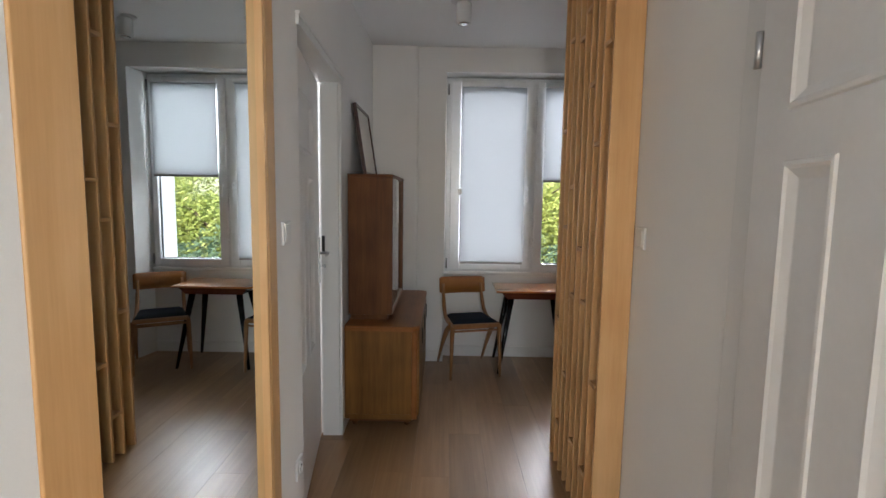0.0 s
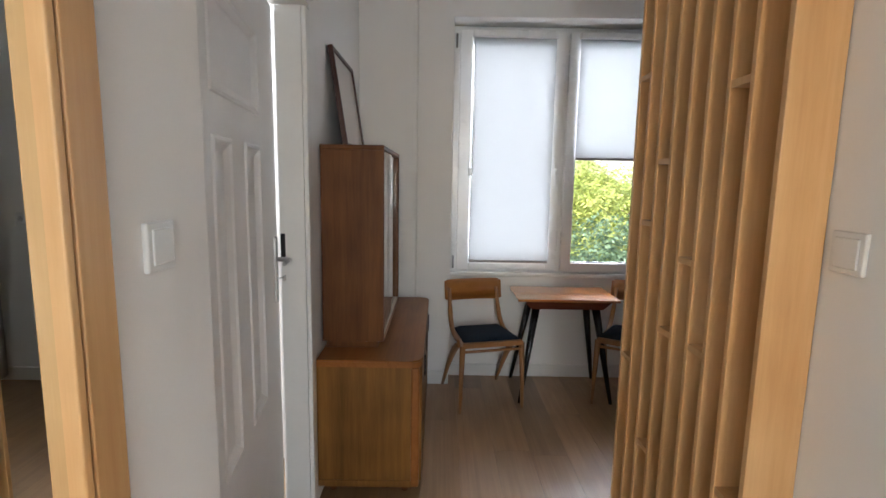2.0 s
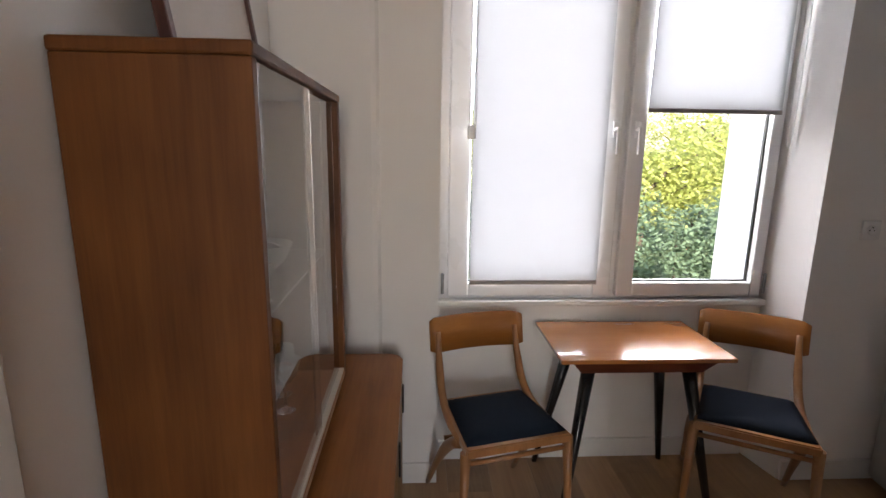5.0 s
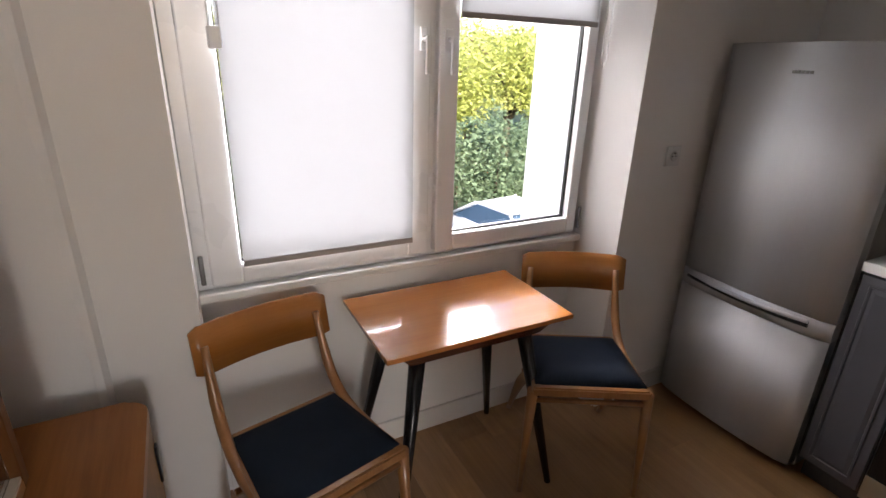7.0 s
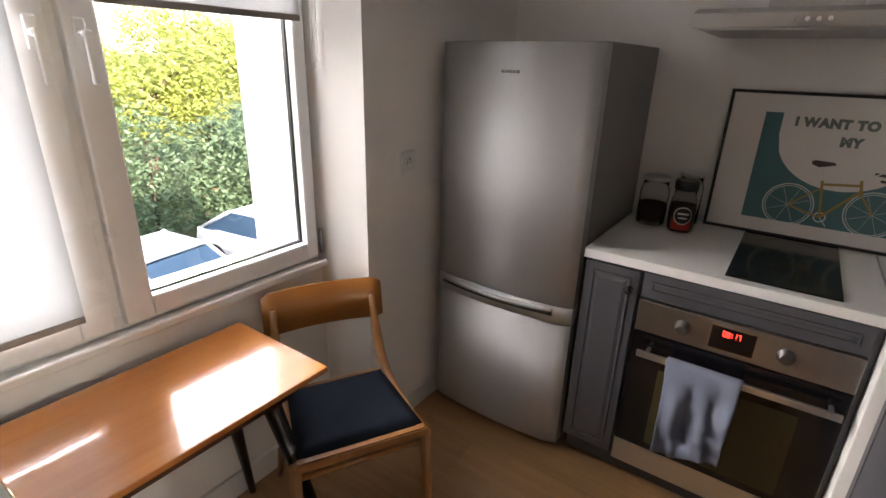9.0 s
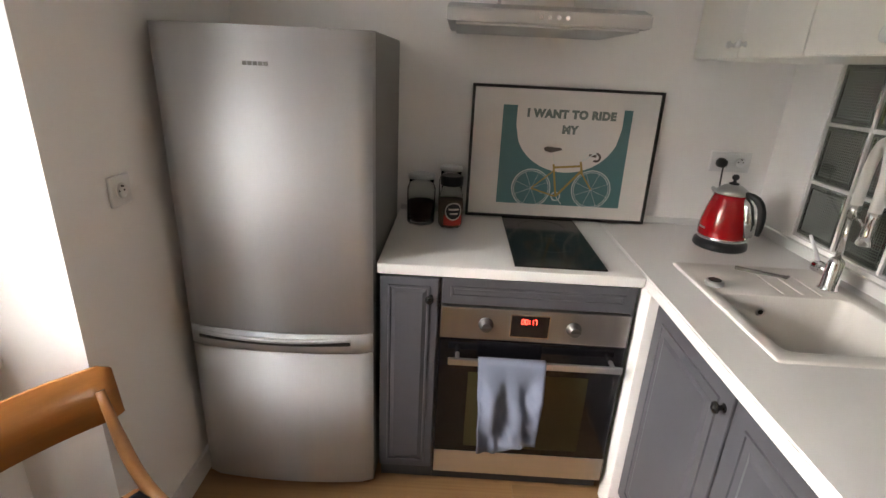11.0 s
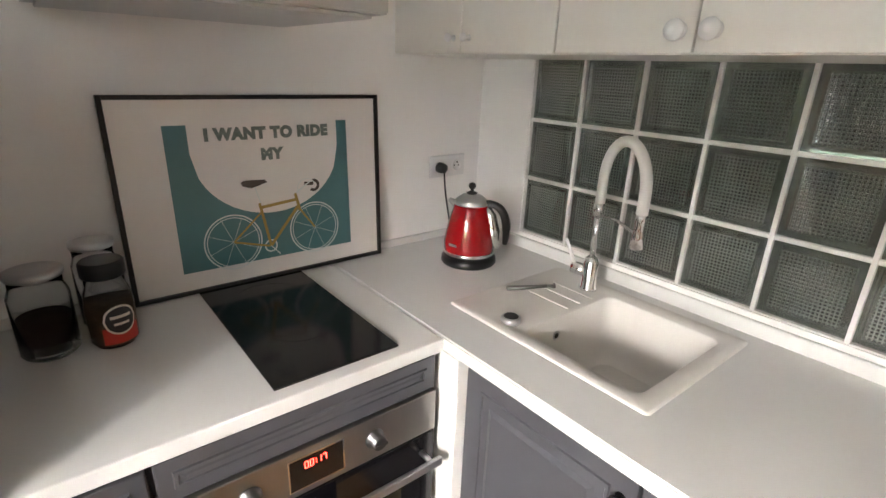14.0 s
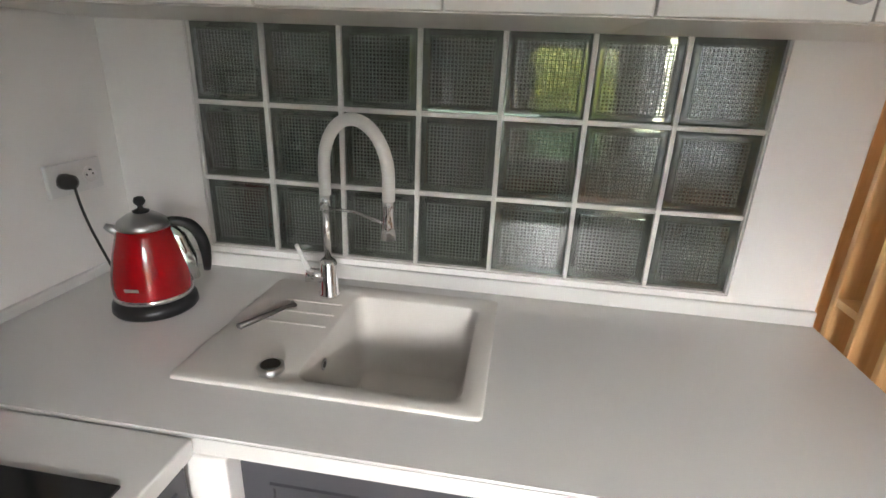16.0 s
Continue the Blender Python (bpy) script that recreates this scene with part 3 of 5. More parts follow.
for k, heights in enumerate(BLOCKS):
    for z in heights:
        if mesh_block is None:
            s = part("cross_block", B(0.001, DEPTH - 0.002, -PITCH / 2 + 0.0095, PITCH / 2 - 0.0095, -0.009, 0.009), M_PINE, screen)
            mesh_block = s.data
        else:
            s = new("cross_block", mesh_block)
            s.parent = screen
        s.location = (SX0 - 1.1, SY0 + (k + 0.5) * PITCH - 3.1, z)

# ---------------- sideboard and display cabinet ----------------
SBX, SBY0, SBY1 = 0.315, 3.655, 4.845
sb = thing("sideboard", (0.08, 4.25, 0.0), "low mid-century sideboard in warm brown veneer on a recessed base", "sideboard")


def at(bm, x, y, z):
    bmesh.ops.translate(bm, vec=(-x, -y, -z), verts=bm.verts)
    return bm


def sbp(name, bm, mat, parent=None, label=""):
    return part(name, at(bm, 0.08, 4.25, 0.0), mat, parent or sb, label)


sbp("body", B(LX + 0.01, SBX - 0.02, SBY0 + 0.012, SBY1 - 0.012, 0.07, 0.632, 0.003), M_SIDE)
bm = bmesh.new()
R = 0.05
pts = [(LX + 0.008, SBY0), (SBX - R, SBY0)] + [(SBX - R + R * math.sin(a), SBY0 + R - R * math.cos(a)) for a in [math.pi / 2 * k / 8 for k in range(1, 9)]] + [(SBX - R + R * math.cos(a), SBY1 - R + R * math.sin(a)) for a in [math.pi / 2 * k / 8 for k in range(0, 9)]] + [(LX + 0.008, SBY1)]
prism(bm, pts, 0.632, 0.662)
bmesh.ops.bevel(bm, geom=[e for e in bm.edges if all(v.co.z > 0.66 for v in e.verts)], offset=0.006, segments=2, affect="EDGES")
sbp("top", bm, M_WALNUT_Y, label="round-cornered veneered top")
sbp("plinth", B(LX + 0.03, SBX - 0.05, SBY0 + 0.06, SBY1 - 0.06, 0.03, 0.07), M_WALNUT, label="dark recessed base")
for x in (LX + 0.06, SBX - 0.08):
    for y in (SBY0 + 0.1, SBY1 - 0.1):
        bm = frustum(bmesh.new(), (x, y, 0), (x, y, 0.032), 0.018, 0.022, 14)
        sbp("foot", bm, M_WALNUT)
sbp("side_rail", B(LX + 0.012, SBX - 0.022, SBY0 + 0.004, SBY0 + 0.0115, 0.07, 0.1, 0.002), M_SIDE, label="lower edge strip of the end panel")
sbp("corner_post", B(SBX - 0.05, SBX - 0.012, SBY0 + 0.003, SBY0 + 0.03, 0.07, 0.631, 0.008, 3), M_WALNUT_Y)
for k in range(3):
    y0 = SBY0 + 0.035 + k * 0.377
    dr = sbp("door", B(SBX - 0.0195, SBX - 0.003, y0, y0 + 0.365, 0.085, 0.625, 0.004), M_SIDE)
    sbp("finger_pull", B(SBX - 0.0025, SBX + 0.004, y0 + 0.33, y0 + 0.35, 0.45, 0.56, 0.002), M_DARK, dr, "slim dark pull")

HX, HY0, HY1, HZ0, HZ1 = 0.13, 3.80, 4.61, 0.66, 1.59
hutch = thing("display_cabinet", (-0.02, 4.2, HZ0 + 0.002), "walnut display cabinet with sliding glass doors standing on the sideboard", "cabinet")


def hp(name, bm, mat, parent=None, label=""):
    return part(name, at(bm, -0.02, 4.2, HZ0 + 0.002), mat, parent or hutch, label)


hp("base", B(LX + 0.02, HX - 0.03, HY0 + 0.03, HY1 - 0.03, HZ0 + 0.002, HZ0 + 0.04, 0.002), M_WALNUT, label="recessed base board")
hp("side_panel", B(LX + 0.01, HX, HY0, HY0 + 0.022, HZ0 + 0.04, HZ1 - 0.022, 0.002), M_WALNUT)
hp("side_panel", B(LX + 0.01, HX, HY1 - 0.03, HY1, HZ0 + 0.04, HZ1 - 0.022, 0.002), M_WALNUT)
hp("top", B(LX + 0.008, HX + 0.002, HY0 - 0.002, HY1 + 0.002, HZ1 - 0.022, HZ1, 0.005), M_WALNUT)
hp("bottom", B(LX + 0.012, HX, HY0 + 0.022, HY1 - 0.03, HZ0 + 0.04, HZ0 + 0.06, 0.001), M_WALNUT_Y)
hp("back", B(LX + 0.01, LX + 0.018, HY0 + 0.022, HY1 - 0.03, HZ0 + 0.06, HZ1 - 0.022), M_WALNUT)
hp("shelf", B(LX + 0.02, HX - 0.05, HY0 + 0.024, HY1 - 0.032, 1.12, 1.127), M_GLASS, label="clear glass shelf")
hp("track", B(HX - 0.028, HX - 0.002, HY0 + 0.022, HY1 - 0.03, HZ0 + 0.06, HZ0 + 0.068), plain("track_beige", (0.5, 0.42, 0.33), 0.5), label="pale grooved sliding track")
for y0, y1, xx in ((HY0 + 0.024, HY0 + 0.42, HX - 0.012), (HY0 + 0.39, HY1 - 0.032, HX - 0.022)):
    p = hp("sliding_glass", B(xx, xx + 0.005, y0, y1, HZ0 + 0.069, HZ1 - 0.024), M_GLASS, label="clear sliding glass door")
    p.visible_shadow = False


def wine_glass(x, y, z, h, r, label):
    bm = bmesh.new()
    lathe(bm, [(r * 0.85, 0), (r * 0.8, 0.003), (0.005, 0.008), (0.004, h * 0.42), (r * 0.6, h * 0.52), (r, h * 0.72), (r * 0.85, h), (r * 0.8, h), (r * 0.94, h * 0.72), (r * 0.5, h * 0.55), (0.003, h * 0.48)], 20)
    return one("wine_glass", bm, M_GLASS, (x, y, z), label, "glass", "glassware in the cabinet")


def bowl(x, y, z, r, h):
    bm = lathe(bmesh.new(), [(r * 0.45, 0), (r * 0.8, h * 0.4), (r, h), (r * 0.95, h), (r * 0.74, h * 0.42), (r * 0.4, h * 0.12)], 24)
    return one("glass_bowl", bm, M_GLASS, (x, y, z), "clear pressed-glass bowl inside the display cabinet", "bowl", "glassware in the cabinet")


zb = HZ0 + 0.0605
for k, (yy, hh, rr) in enumerate(((4.0, 0.19, 0.032), (4.13, 0.21, 0.035), (4.24, 0.16, 0.03), (4.33, 0.19, 0.032), (4.42, 0.15, 0.03))):
    wine_glass(-0.03 + 0.03 * (k % 2), yy, zb, hh, rr, "clear stemmed glass standing inside the display cabinet")
bowl(-0.05, 4.5, zb, 0.055, 0.07)
bowl(-0.04, 4.3, 1.128, 0.085, 0.07)
bowl(-0.04, 4.08, 1.128, 0.065, 0.11)

# picture leaning on the wall on top of the cabinet
pic = thing("picture_frame", (-0.075, 4.28, HZ1 + 0.002), "dark red framed blank picture leaning on the wall above the cabinet", "picture")
bm = bmesh.new()
for a in ((-0.275, -0.255, 0, 0.47), (0.255, 0.275, 0, 0.47), (-0.255, 0.255, 0, 0.02), (-0.255, 0.255, 0.45, 0.47)):
    box(bm, -0.012, 0.012, a[0], a[1], a[2], a[3], 0.002)
part("frame", bm, M_FRAMERED, pic)
part("picture", B(-0.004, 0.002, -0.256, 0.256, 0.019, 0.451), plain("pale_print", (0.62, 0.55, 0.5), 0.3, vary=0.08, scale=4, coat=0.5), pic, "pale blank print under glass")
part("backing", B(-0.011, -0.005, -0.256, 0.256, 0.019, 0.451), M_DARK, pic)
pic.rotation_euler = (0, radians(-8.5), 0)

# ---------------- switches and sockets ----------------
def plate(name, loc, rz, label, n=1, kind="switch"):
    """A white wall plate that faces local -y."""
    e = thing(name, loc, label, "light switch" if kind == "switch" else "socket", "switches" if kind == "switch" else "sockets", rz)
    w = 0.08 * n if kind == "socket" else 0.086
    part("plate", B(-w / 2, w / 2, -0.011, 0, -w / 2 / n, w / 2 / n, 0.004, 3), M_CERAM, e)
    for k in range(n):
        cx = (-w / 2 + 0.04 + 0.08 * k) if n > 1 or kind == "socket" else 0.0
        if kind == "switch":
            part("rocker", B(cx - 0.031, cx + 0.031, -0.0145, -0.0105, -0.031, 0.031, 0.003), M_CERAM, e)
        else:
            bm = bmesh.new()
            lathe(bm, [(0.0215, 0), (0.0215, 0.004), (0.0195, 0.004), (0.0195, 0.0012), (0.001, 0.001)], 24)
            bmesh.ops.rotate(bm, matrix=Matrix.Rotation(radians(90), 3, "X"), verts=bm.verts)
            bmesh.ops.translate(bm, vec=(cx, -0.0105, 0), verts=bm.verts)
            rim = part("socket_ring", bm, M_CERAM, e)
            # Pin holes are not cut: dark discs carry their shade; the third is the earth pin.
            bm = bmesh.new()
            for dx in (-0.0095, 0.0095):
                frustum(bm, (cx + dx, -0.0118, 0), (cx + dx, -0.0125, 0), 0.0028, 0.0028, 8)
            frustum(bm, (cx, -0.011, 0.012), (cx, -0.018, 0.012), 0.0024, 0.0024, 8)
            part("contacts", bm, M_DARK, rim, "dark discs standing in for shaded pin holes, and the earth pin")
    return e


plate("light_switch", (-0.11, 2.44, 1.325), 90, "white single rocker switch on the corridor wall")
plate("light_switch", (RX, 2.565, 1.315), -90, "white single rocker switch on the wall by the slatted screen")
plate("wall_socket", (2.205, 4.95, 1.135), 0, "white single socket on the wall by the fridge", kind="socket")
plate("wall_socket", (-0.11, 2.55, 0.385), 90, "white single socket low on the corridor wall", kind="socket")
plate("wall_socket", (EX, 2.97, 1.17), -90, "white double socket above the worktop with one plug in it", 2, "socket")

# ---------------- table and chairs ----------------
table = thing("dining_table", (1.22, 4.9, 0.0), "small dining table, glossy orange-brown top, red-brown apron, black splayed legs", "table")
bm = B(-0.33, 0.33, -0.205, 0.205, 0.677, 0.694, 0.003)
part("tabletop", bm, M_TABLE, table, "thin glossy orange-brown top")
bm = bmesh.new()
lo = [(-0.235, -0.15), (0.235, -0.15), (0.235, 0.15), (-0.235, 0.15)]
hi = [(-0.285, -0.18), (0.285, -0.18), (0.285, 0.18), (-0.285, 0.18)]
l = [bm.verts.new((x, y, 0.617)) for x, y in lo]
h = [bm.verts.new((x, y, 0.677)) for x, y in hi]
for q in range(4):
    bm.faces.new((l[q], l[(q + 1) % 4], h[(q + 1) % 4], h[q]))
bm.faces.new(l[::-1]), bm.faces.new(h)
part("apron", bm, M_MAHOG, table, "sloping red-brown apron")
for sx, sy in ((-1, -1), (1, -1), (1, 1), (-1, 1)):
    bm = frustum(bmesh.new(), (sx * 0.195, sy * 0.115, 0.63), (sx * 0.3, sy * 0.215, 0.0), 0.027, 0.0115, 12)
    part("leg", bm, M_BLACKLEG, table, "tapered black leg")


def chair(loc, rz, label):
    c = thing("dining_chair", loc, label, "chair", "chairs at the table", rz)
    # seat frame and pad; the front is -y
    bm = bmesh.new()
    out = [(-0.2, -0.235), (0.2, -0.235), (0.17, 0.13), (-0.17, 0.13)]
    inn = [(-0.172, -0.207), (0.172, -0.207), (0.146, 0.102), (-0.146, 0.102)]
    for z0, z1, o in ((0.415, 0.448, out),):
        n = 4
        vo = [[bm.verts.new((x, y, z)) for x, y in o] for z in (z0, z1)]
        vi = [[bm.verts.new((x, y, z)) for x, y in inn] for z in (z0, z1)]
        for q in range(n):
            r = (q + 1) % n
            bm.faces.new((vo[0][q], vo[0][r], vo[1][r], vo[1][q]))
            bm.faces.new((vi[0][r], vi[0][q], vi[1][q], vi[1][r]))
            bm.faces.new((vo[1][q], vo[1][r], vi[1][r], vi[1][q]))
            bm.faces.new((vo[0][r], vo[0][q], vi[0][q], vi[0][r]))
    bmesh.ops.bevel(bm, geom=list(bm.edges), offset=0.005, segments=2, affect="EDGES")
    part("seat_frame", bm, M_BEECH, c)
    b = bmesh.new()
    bmesh.ops.create_grid(b, x_segments=12, y_segments=12, size=1)
    for v in b.verts:
        u, w = v.co.x, v.co.y
        half = 0.176 + (-w) * 0.013
        edge = min(1 - abs(u), 1 - abs(w))
        v.co = Vector((u * half, -0.052 + w * 0.158, 0.452 + 0.022 * (1 - (1 - min(edge * 2.2, 1)) ** 3)))
    for f in b.faces:
        f.smooth = True
    low = bmesh.ops.extrude_face_region(b, geom=list(b.faces))
    for v in [g for g in low["geom"] if isinstance(g, bmesh.types.BMVert)]:
        v.co.z = 0.436
    part("seat", b, M_SEAT, c, "dark navy cloth seat pad")
    for s in (-1, 1):
        tube_pts = [(s * 0.195, -0.215, 0.43), (s * 0.203, -0.225, 0.2), (s * 0.208, -0.232, 0.0)]
        part("leg", tube(bmesh.new(), tube_pts, [0.019, 0.015, 0.0105], 10), M_BEECH, c, "tapered front leg")
        bl = [(s * 0.192, -0.1, 0.425), (s * 0.198, 0.02, 0.28), (s * 0.205, 0.225, 0.0)]
        part("leg", tube(bmesh.new(), bez((s * 0.19, -0.14, 0.415), (s * 0.195, -0.02, 0.38), (s * 0.2, 0.1, 0.2), (s * 0.203, 0.235, 0.0), 10), [0.014, 0.02, 0.022, 0.022, 0.021, 0.019, 0.017, 0.015, 0.013, 0.012, 0.0105], 10), M_BEECH, c, "raked back leg")
        up = bez((s * 0.187, -0.14, 0.428), (s * 0.18, 0.14, 0.4), (s * 0.175, 0.15, 0.5), (s * 0.17, 0.215, 0.70), 14)
        part("back_post", tube(bmesh.new(), up, [0.012, 0.015, 0.017] + [0.0165] * 8 + [0.015, 0.013, 0.012, 0.011], 10), M_BEECH, c)
    part("stretcher", tube(bmesh.new(), [(-0.2, -0.219, 0.39), (0.2, -0.219, 0.39)], 0.009, 8), M_BEECH, c)
    part("stretcher", tube(bmesh.new(), [(-0.197, 0.02, 0.345), (0.197, 0.02, 0.345)], 0.009, 8), M_BEECH, c)
    # curved backrest board
    bm = bmesh.new()
    cols = []
    n = 16
    for k in range(n + 1):
        u = -1 + 2 * k / n
        x, bow = 0.205 * u, 0.03 * (1 - u * u)
        soft = 0.012 * max(0, abs(u) - 0.88) / 0.12
        col = []
        for z, t in ((0.617 + soft, 0), (0.617 + soft, 1), (0.758 - soft, 1), (0.758 - soft, 0)):
            lean = (z - 0.617) * 0.2
            col.append(bm.verts.new((x, 0.188 + bow + lean + (0.011 if t else 0), z)))
        cols.append(col)
    for a, b2 in zip(cols, cols[1:]):
        for q in range(4):
            f = bm.faces.new((a[q], a[(q + 1) % 4], b2[(q + 1) % 4], b2[q]))
            f.smooth = q in (1, 3, 0, 2)
    bm.faces.new(cols[0][::-1]), bm.faces.new(cols[-1])
    bmesh.ops.bevel(bm, geom=[e for e in bm.edges if e.is_manifold and len(e.link_faces) == 2 and e.calc_face_angle(0) > 1.0], offset=0.003, segments=2, affect="EDGES")
    part("backrest", bm, M_BACK, c, "curved orange-brown veneered backrest")
    return c


ch = chair((0.67, 4.8, 0.0), 14, "beech dining chair with a navy seat pad beside the sideboard")
ch2 = copy_thing(ch, pose(1.695, 4.80, 0.0, 0, 0, -29))
tagged(ch2, "beech dining chair with a navy seat pad beside the fridge")

# ---------------- ceiling spots ----------------
for x, y in ((0.556, 3.98), (1.60, 4.35)):
    s = thing("ceiling_spotlight", (x, y, 2.55), "white cylinder spotlight on a small round ceiling plate, switched off", "ceiling light", "ceiling spots")
    part("base_plate", lathe(bmesh.new(), [(0.045, 0.125), (0.05, 0.13), (0.05, 0.1395)], 24, (-0.03, 0, 0)), M_CERAM, s)
    part("arm", frustum(bmesh.new(), (-0.03, 0, 0.127), (0.0, 0, 0.1), 0.01, 0.01, 10), M_CERAM, s)
    part("shade", lathe(bmesh.new(), [(0.046, 0.0), (0.05, 0.004), (0.05, 0.118), (0.042, 0.124)], 28), M_CERAM, s)
    part("lens", lathe(bmesh.new(), [(0.036, -0.001), (0.036, -0.003), (0.02, -0.006)], 24), M_CHROME, s)

# ---------------- fridge ----------------
KX = 2.375                     # front edge of the worktop by the hob
FY0, FY1 = 4.305, 4.9
fridge = thing("fridge_freezer", (2.65, 4.6, 0.0), "tall brushed steel fridge freezer with grey sides by the worktop", "fridge")


def fp(name, bm, mat, parent=None, label=""):
    return part(name, at(bm, 2.65, 4.6, 0.0), mat, parent or fridge, label)


fp("body", B(2.415, 2.985, FY0, FY1, 0.03, 1.56, 0.006), M_FRSIDE, label="dark grey painted cabinet")
for x in (2.44, 2.94):
    for y in (FY0 + 0.05, FY1 - 0.05):
        fp("foot", frustum(bmesh.new(), (x, y, 0), (x, y, 0.03), 0.016, 0.016, 12), M_DARK)


def bowed_door(z0, z1, side="x"):
    """A door with a softly bowed front."""
    bm = bmesh.new()
    n, cols = 14, []
    for k in range(n + 1):
        u = -1 + 2 * k / n
        y = (FY0 + FY1) / 2 + u * (FY1 - FY0) / 2
        x = 2.352 - 0.022 * (1 - u * u) + (0.012 * (max(abs(u) - 0.93, 0) / 0.07) ** 2)
        cols.append([bm.verts.new(p) for p in ((x, y, z0), (x, y, z1), (2.41, y, z1), (2.41, y, z0))])
    for a, b in zip(cols, cols[1:]):
        for q in range(4):
            bm.faces.new((a[q], a[(q + 1) % 4], b[(q + 1) % 4], b[q])).smooth = q == 0
    bm.faces.new(cols[0][::-1]), bm.faces.new(cols[-1])
    bmesh.ops.bevel(bm, geom=[e for e in bm.edges if e.is_manifold and e.calc_face_angle(0) > 1.2], offset=0.004, segments=2, affect="EDGES")
    return bm


up = fp("upper_door", bowed_door(0.662, 1.555), M_FRIDGE, label="bowed brushed steel upper door")
fp("lower_door", bowed_door(0.055, 0.588), M_FRIDGE, label="bowed brushed steel freezer door")
M_TRIMGREY = plain("pale_grey_plastic", (0.5, 0.5, 0.5), 0.35, 0.4, vary=0.05)
strip = fp("handle_strip", bowed_door(0.591, 0.659), M_TRIMGREY, label="pale grey grip strip between the doors")
bm = bmesh.new()
ys = [FY0 + 0.07 + (FY1 - FY0 - 0.11) * k / 14 for k in range(15)]
mid = (FY0 + FY1) / 2
arc = lambda y, d: 2.352 - 0.022 * (1 - ((y - mid) / 0.2975) ** 2) - d
# No hollow is cut; a dark tube on the strip imitates the recess's shade.
tube(bm, [(arc(y, 0.001), y, 0.632 - 0.006 * math.sin(math.pi * k / 14)) for k, y in enumerate(ys)], 0.011, 8)
fp("grip_shade", bm, M_DARK, strip, "dark curved tube standing in for the shade of a finger recess")
bm = bmesh.new()
tube(bm, [(arc(y, 0.008 + 0.006 * math.sin(math.pi * k / 14)), y, 0.647 - 0.008 * math.sin(math.pi * k / 14)) for k, y in enumerate(ys)], 0.008, 8)
fp("grip", bm, M_TRIMGREY, strip, "curved metal-look grip")
bm = bmesh.new()
for k in range(5):
    box(bm, 2.3255, 2.330, 4.575 + k * 0.014, 4.585 + k * 0.014, 1.458, 1.468)
fp("badge", bm, M_FRSIDE, up, "small raised maker's badge")


# ---------------- base cabinets and worktop ----------------
def front(name, w, h, m, parent, label=""):
    bm = B(0, w, 0, 0.02, 0, h, 0.003)
    bmesh.ops.transform(bm, matrix=m, verts=bm.verts)
    d = part(name, bm, M_GREY, parent, label)
    o = 0.05 if h > 0.2 and w > 0.25 else 0.026
    i = o + (0.03 if w > 0.25 and h > 0.2 else 0.012)
    bm = bmesh.new()
    lv = [[bm.verts.new(p) for p in ((a, y, a), (w - a, y, a), (w - a, y, h - a), (a, y, h - a))] for a, y in ((o, 0.0005), (o + 0.002, -0.0045), (o + 0.008, -0.0045), (o + 0.010, -0.001), (i, -0.001), (i + 0.012, -0.0055))]
    for a, b in zip(lv, lv[1:]):
        for q in range(4):
            bm.faces.new((a[q], a[(q + 1) % 4], b[(q + 1) % 4], b[q]))
    bm.faces.new(lv[-1])
    bmesh.ops.transform(bm, matrix=m, verts=bm.verts)
    part("raised_panel", bm, M_GREY, d, "moulded raised field")
    return d


def knob(m, parent, mat=None, label="black glass knob", r=0.014):
    bm = lathe(bmesh.new(), [(r * 0.8, 0), (r * 0.45, 0.004), (r * 0.42, 0.012), (r, 0.018), (r * 0.95, 0.024), (r * 0.3, 0.029)], 20)
    bmesh.ops.rotate(bm, matrix=Matrix.Rotation(radians(90), 3, "X"), verts=bm.verts)
    bmesh.ops.transform(bm, matrix=m, verts=bm.verts)
    return part("knob", bm, mat or M_BLACKKNOB, parent, label)


M_BLACKKNOB = solid("black_knob", (0.01, 0.01, 0.01), 0.12)
TOPZ = 0.9
WEST = pose(0, 0, 0, 0, 0, -90)          # turns a front so that it faces -x


def west(x, y, z):
    """The place of a front that faces -x and runs from y downwards."""
    return Matrix.Translation((x, y, z)) @ WEST


cab = thing("base_cabinet", (2.69, 4.19, 0.0), "narrow grey base cabinet with a framed door between fridge and oven", "cabinet", "base cabinets")
part("body", at(B(2.4, 2.98, 4.098, 4.288, 0.1, 0.866), 2.69, 4.19, 0), M_GREY, cab)
part("plinth", at(B(2.45, 2.47, 4.098, 4.29, 0.0, 0.1), 2.69, 4.19, 0), M_PLINTH, cab)
dr = front("door", 0.186, 0.745, Matrix.Translation((-2.69, -4.19, 0)) @ west(2.379, 4.287, 0.112), cab)
knob(Matrix.Translation((-2.69, -4.19, 0)) @ west(2.379, 4.128, 0.792), dr)

ov = thing("oven_cabinet", (2.69, 3.79, 0.0), "grey base cabinet with a framed panel above a built-in steel oven", "cabinet", "base cabinets")
op = lambda name, bm, mat, parent=None, label="": part(name, at(bm, 2.69, 3.79, 0), mat, parent or ov, label)
op("body", B(2.4, 2.98, 3.475, 4.095, 0.1, 0.866), M_GREY)
op("plinth", B(2.45, 2.47, 3.475, 4.0975, 0.0, 0.1), M_PLINTH)
front("top_panel", 0.6, 0.09, Matrix.Translation((-2.69, -3.79, 0)) @ west(2.379, 4.09, 0.773), ov, "framed grey blind drawer front")
oven = thing("built_in_oven", (2.37, 3.79, 0.1), "built-in electric oven with steel fascia and black glass door", "oven")
vp = lambda name, bm, mat, parent=None, label="": part(name, at(bm, 2.37, 3.79, 0.1), mat, parent or oven, label)
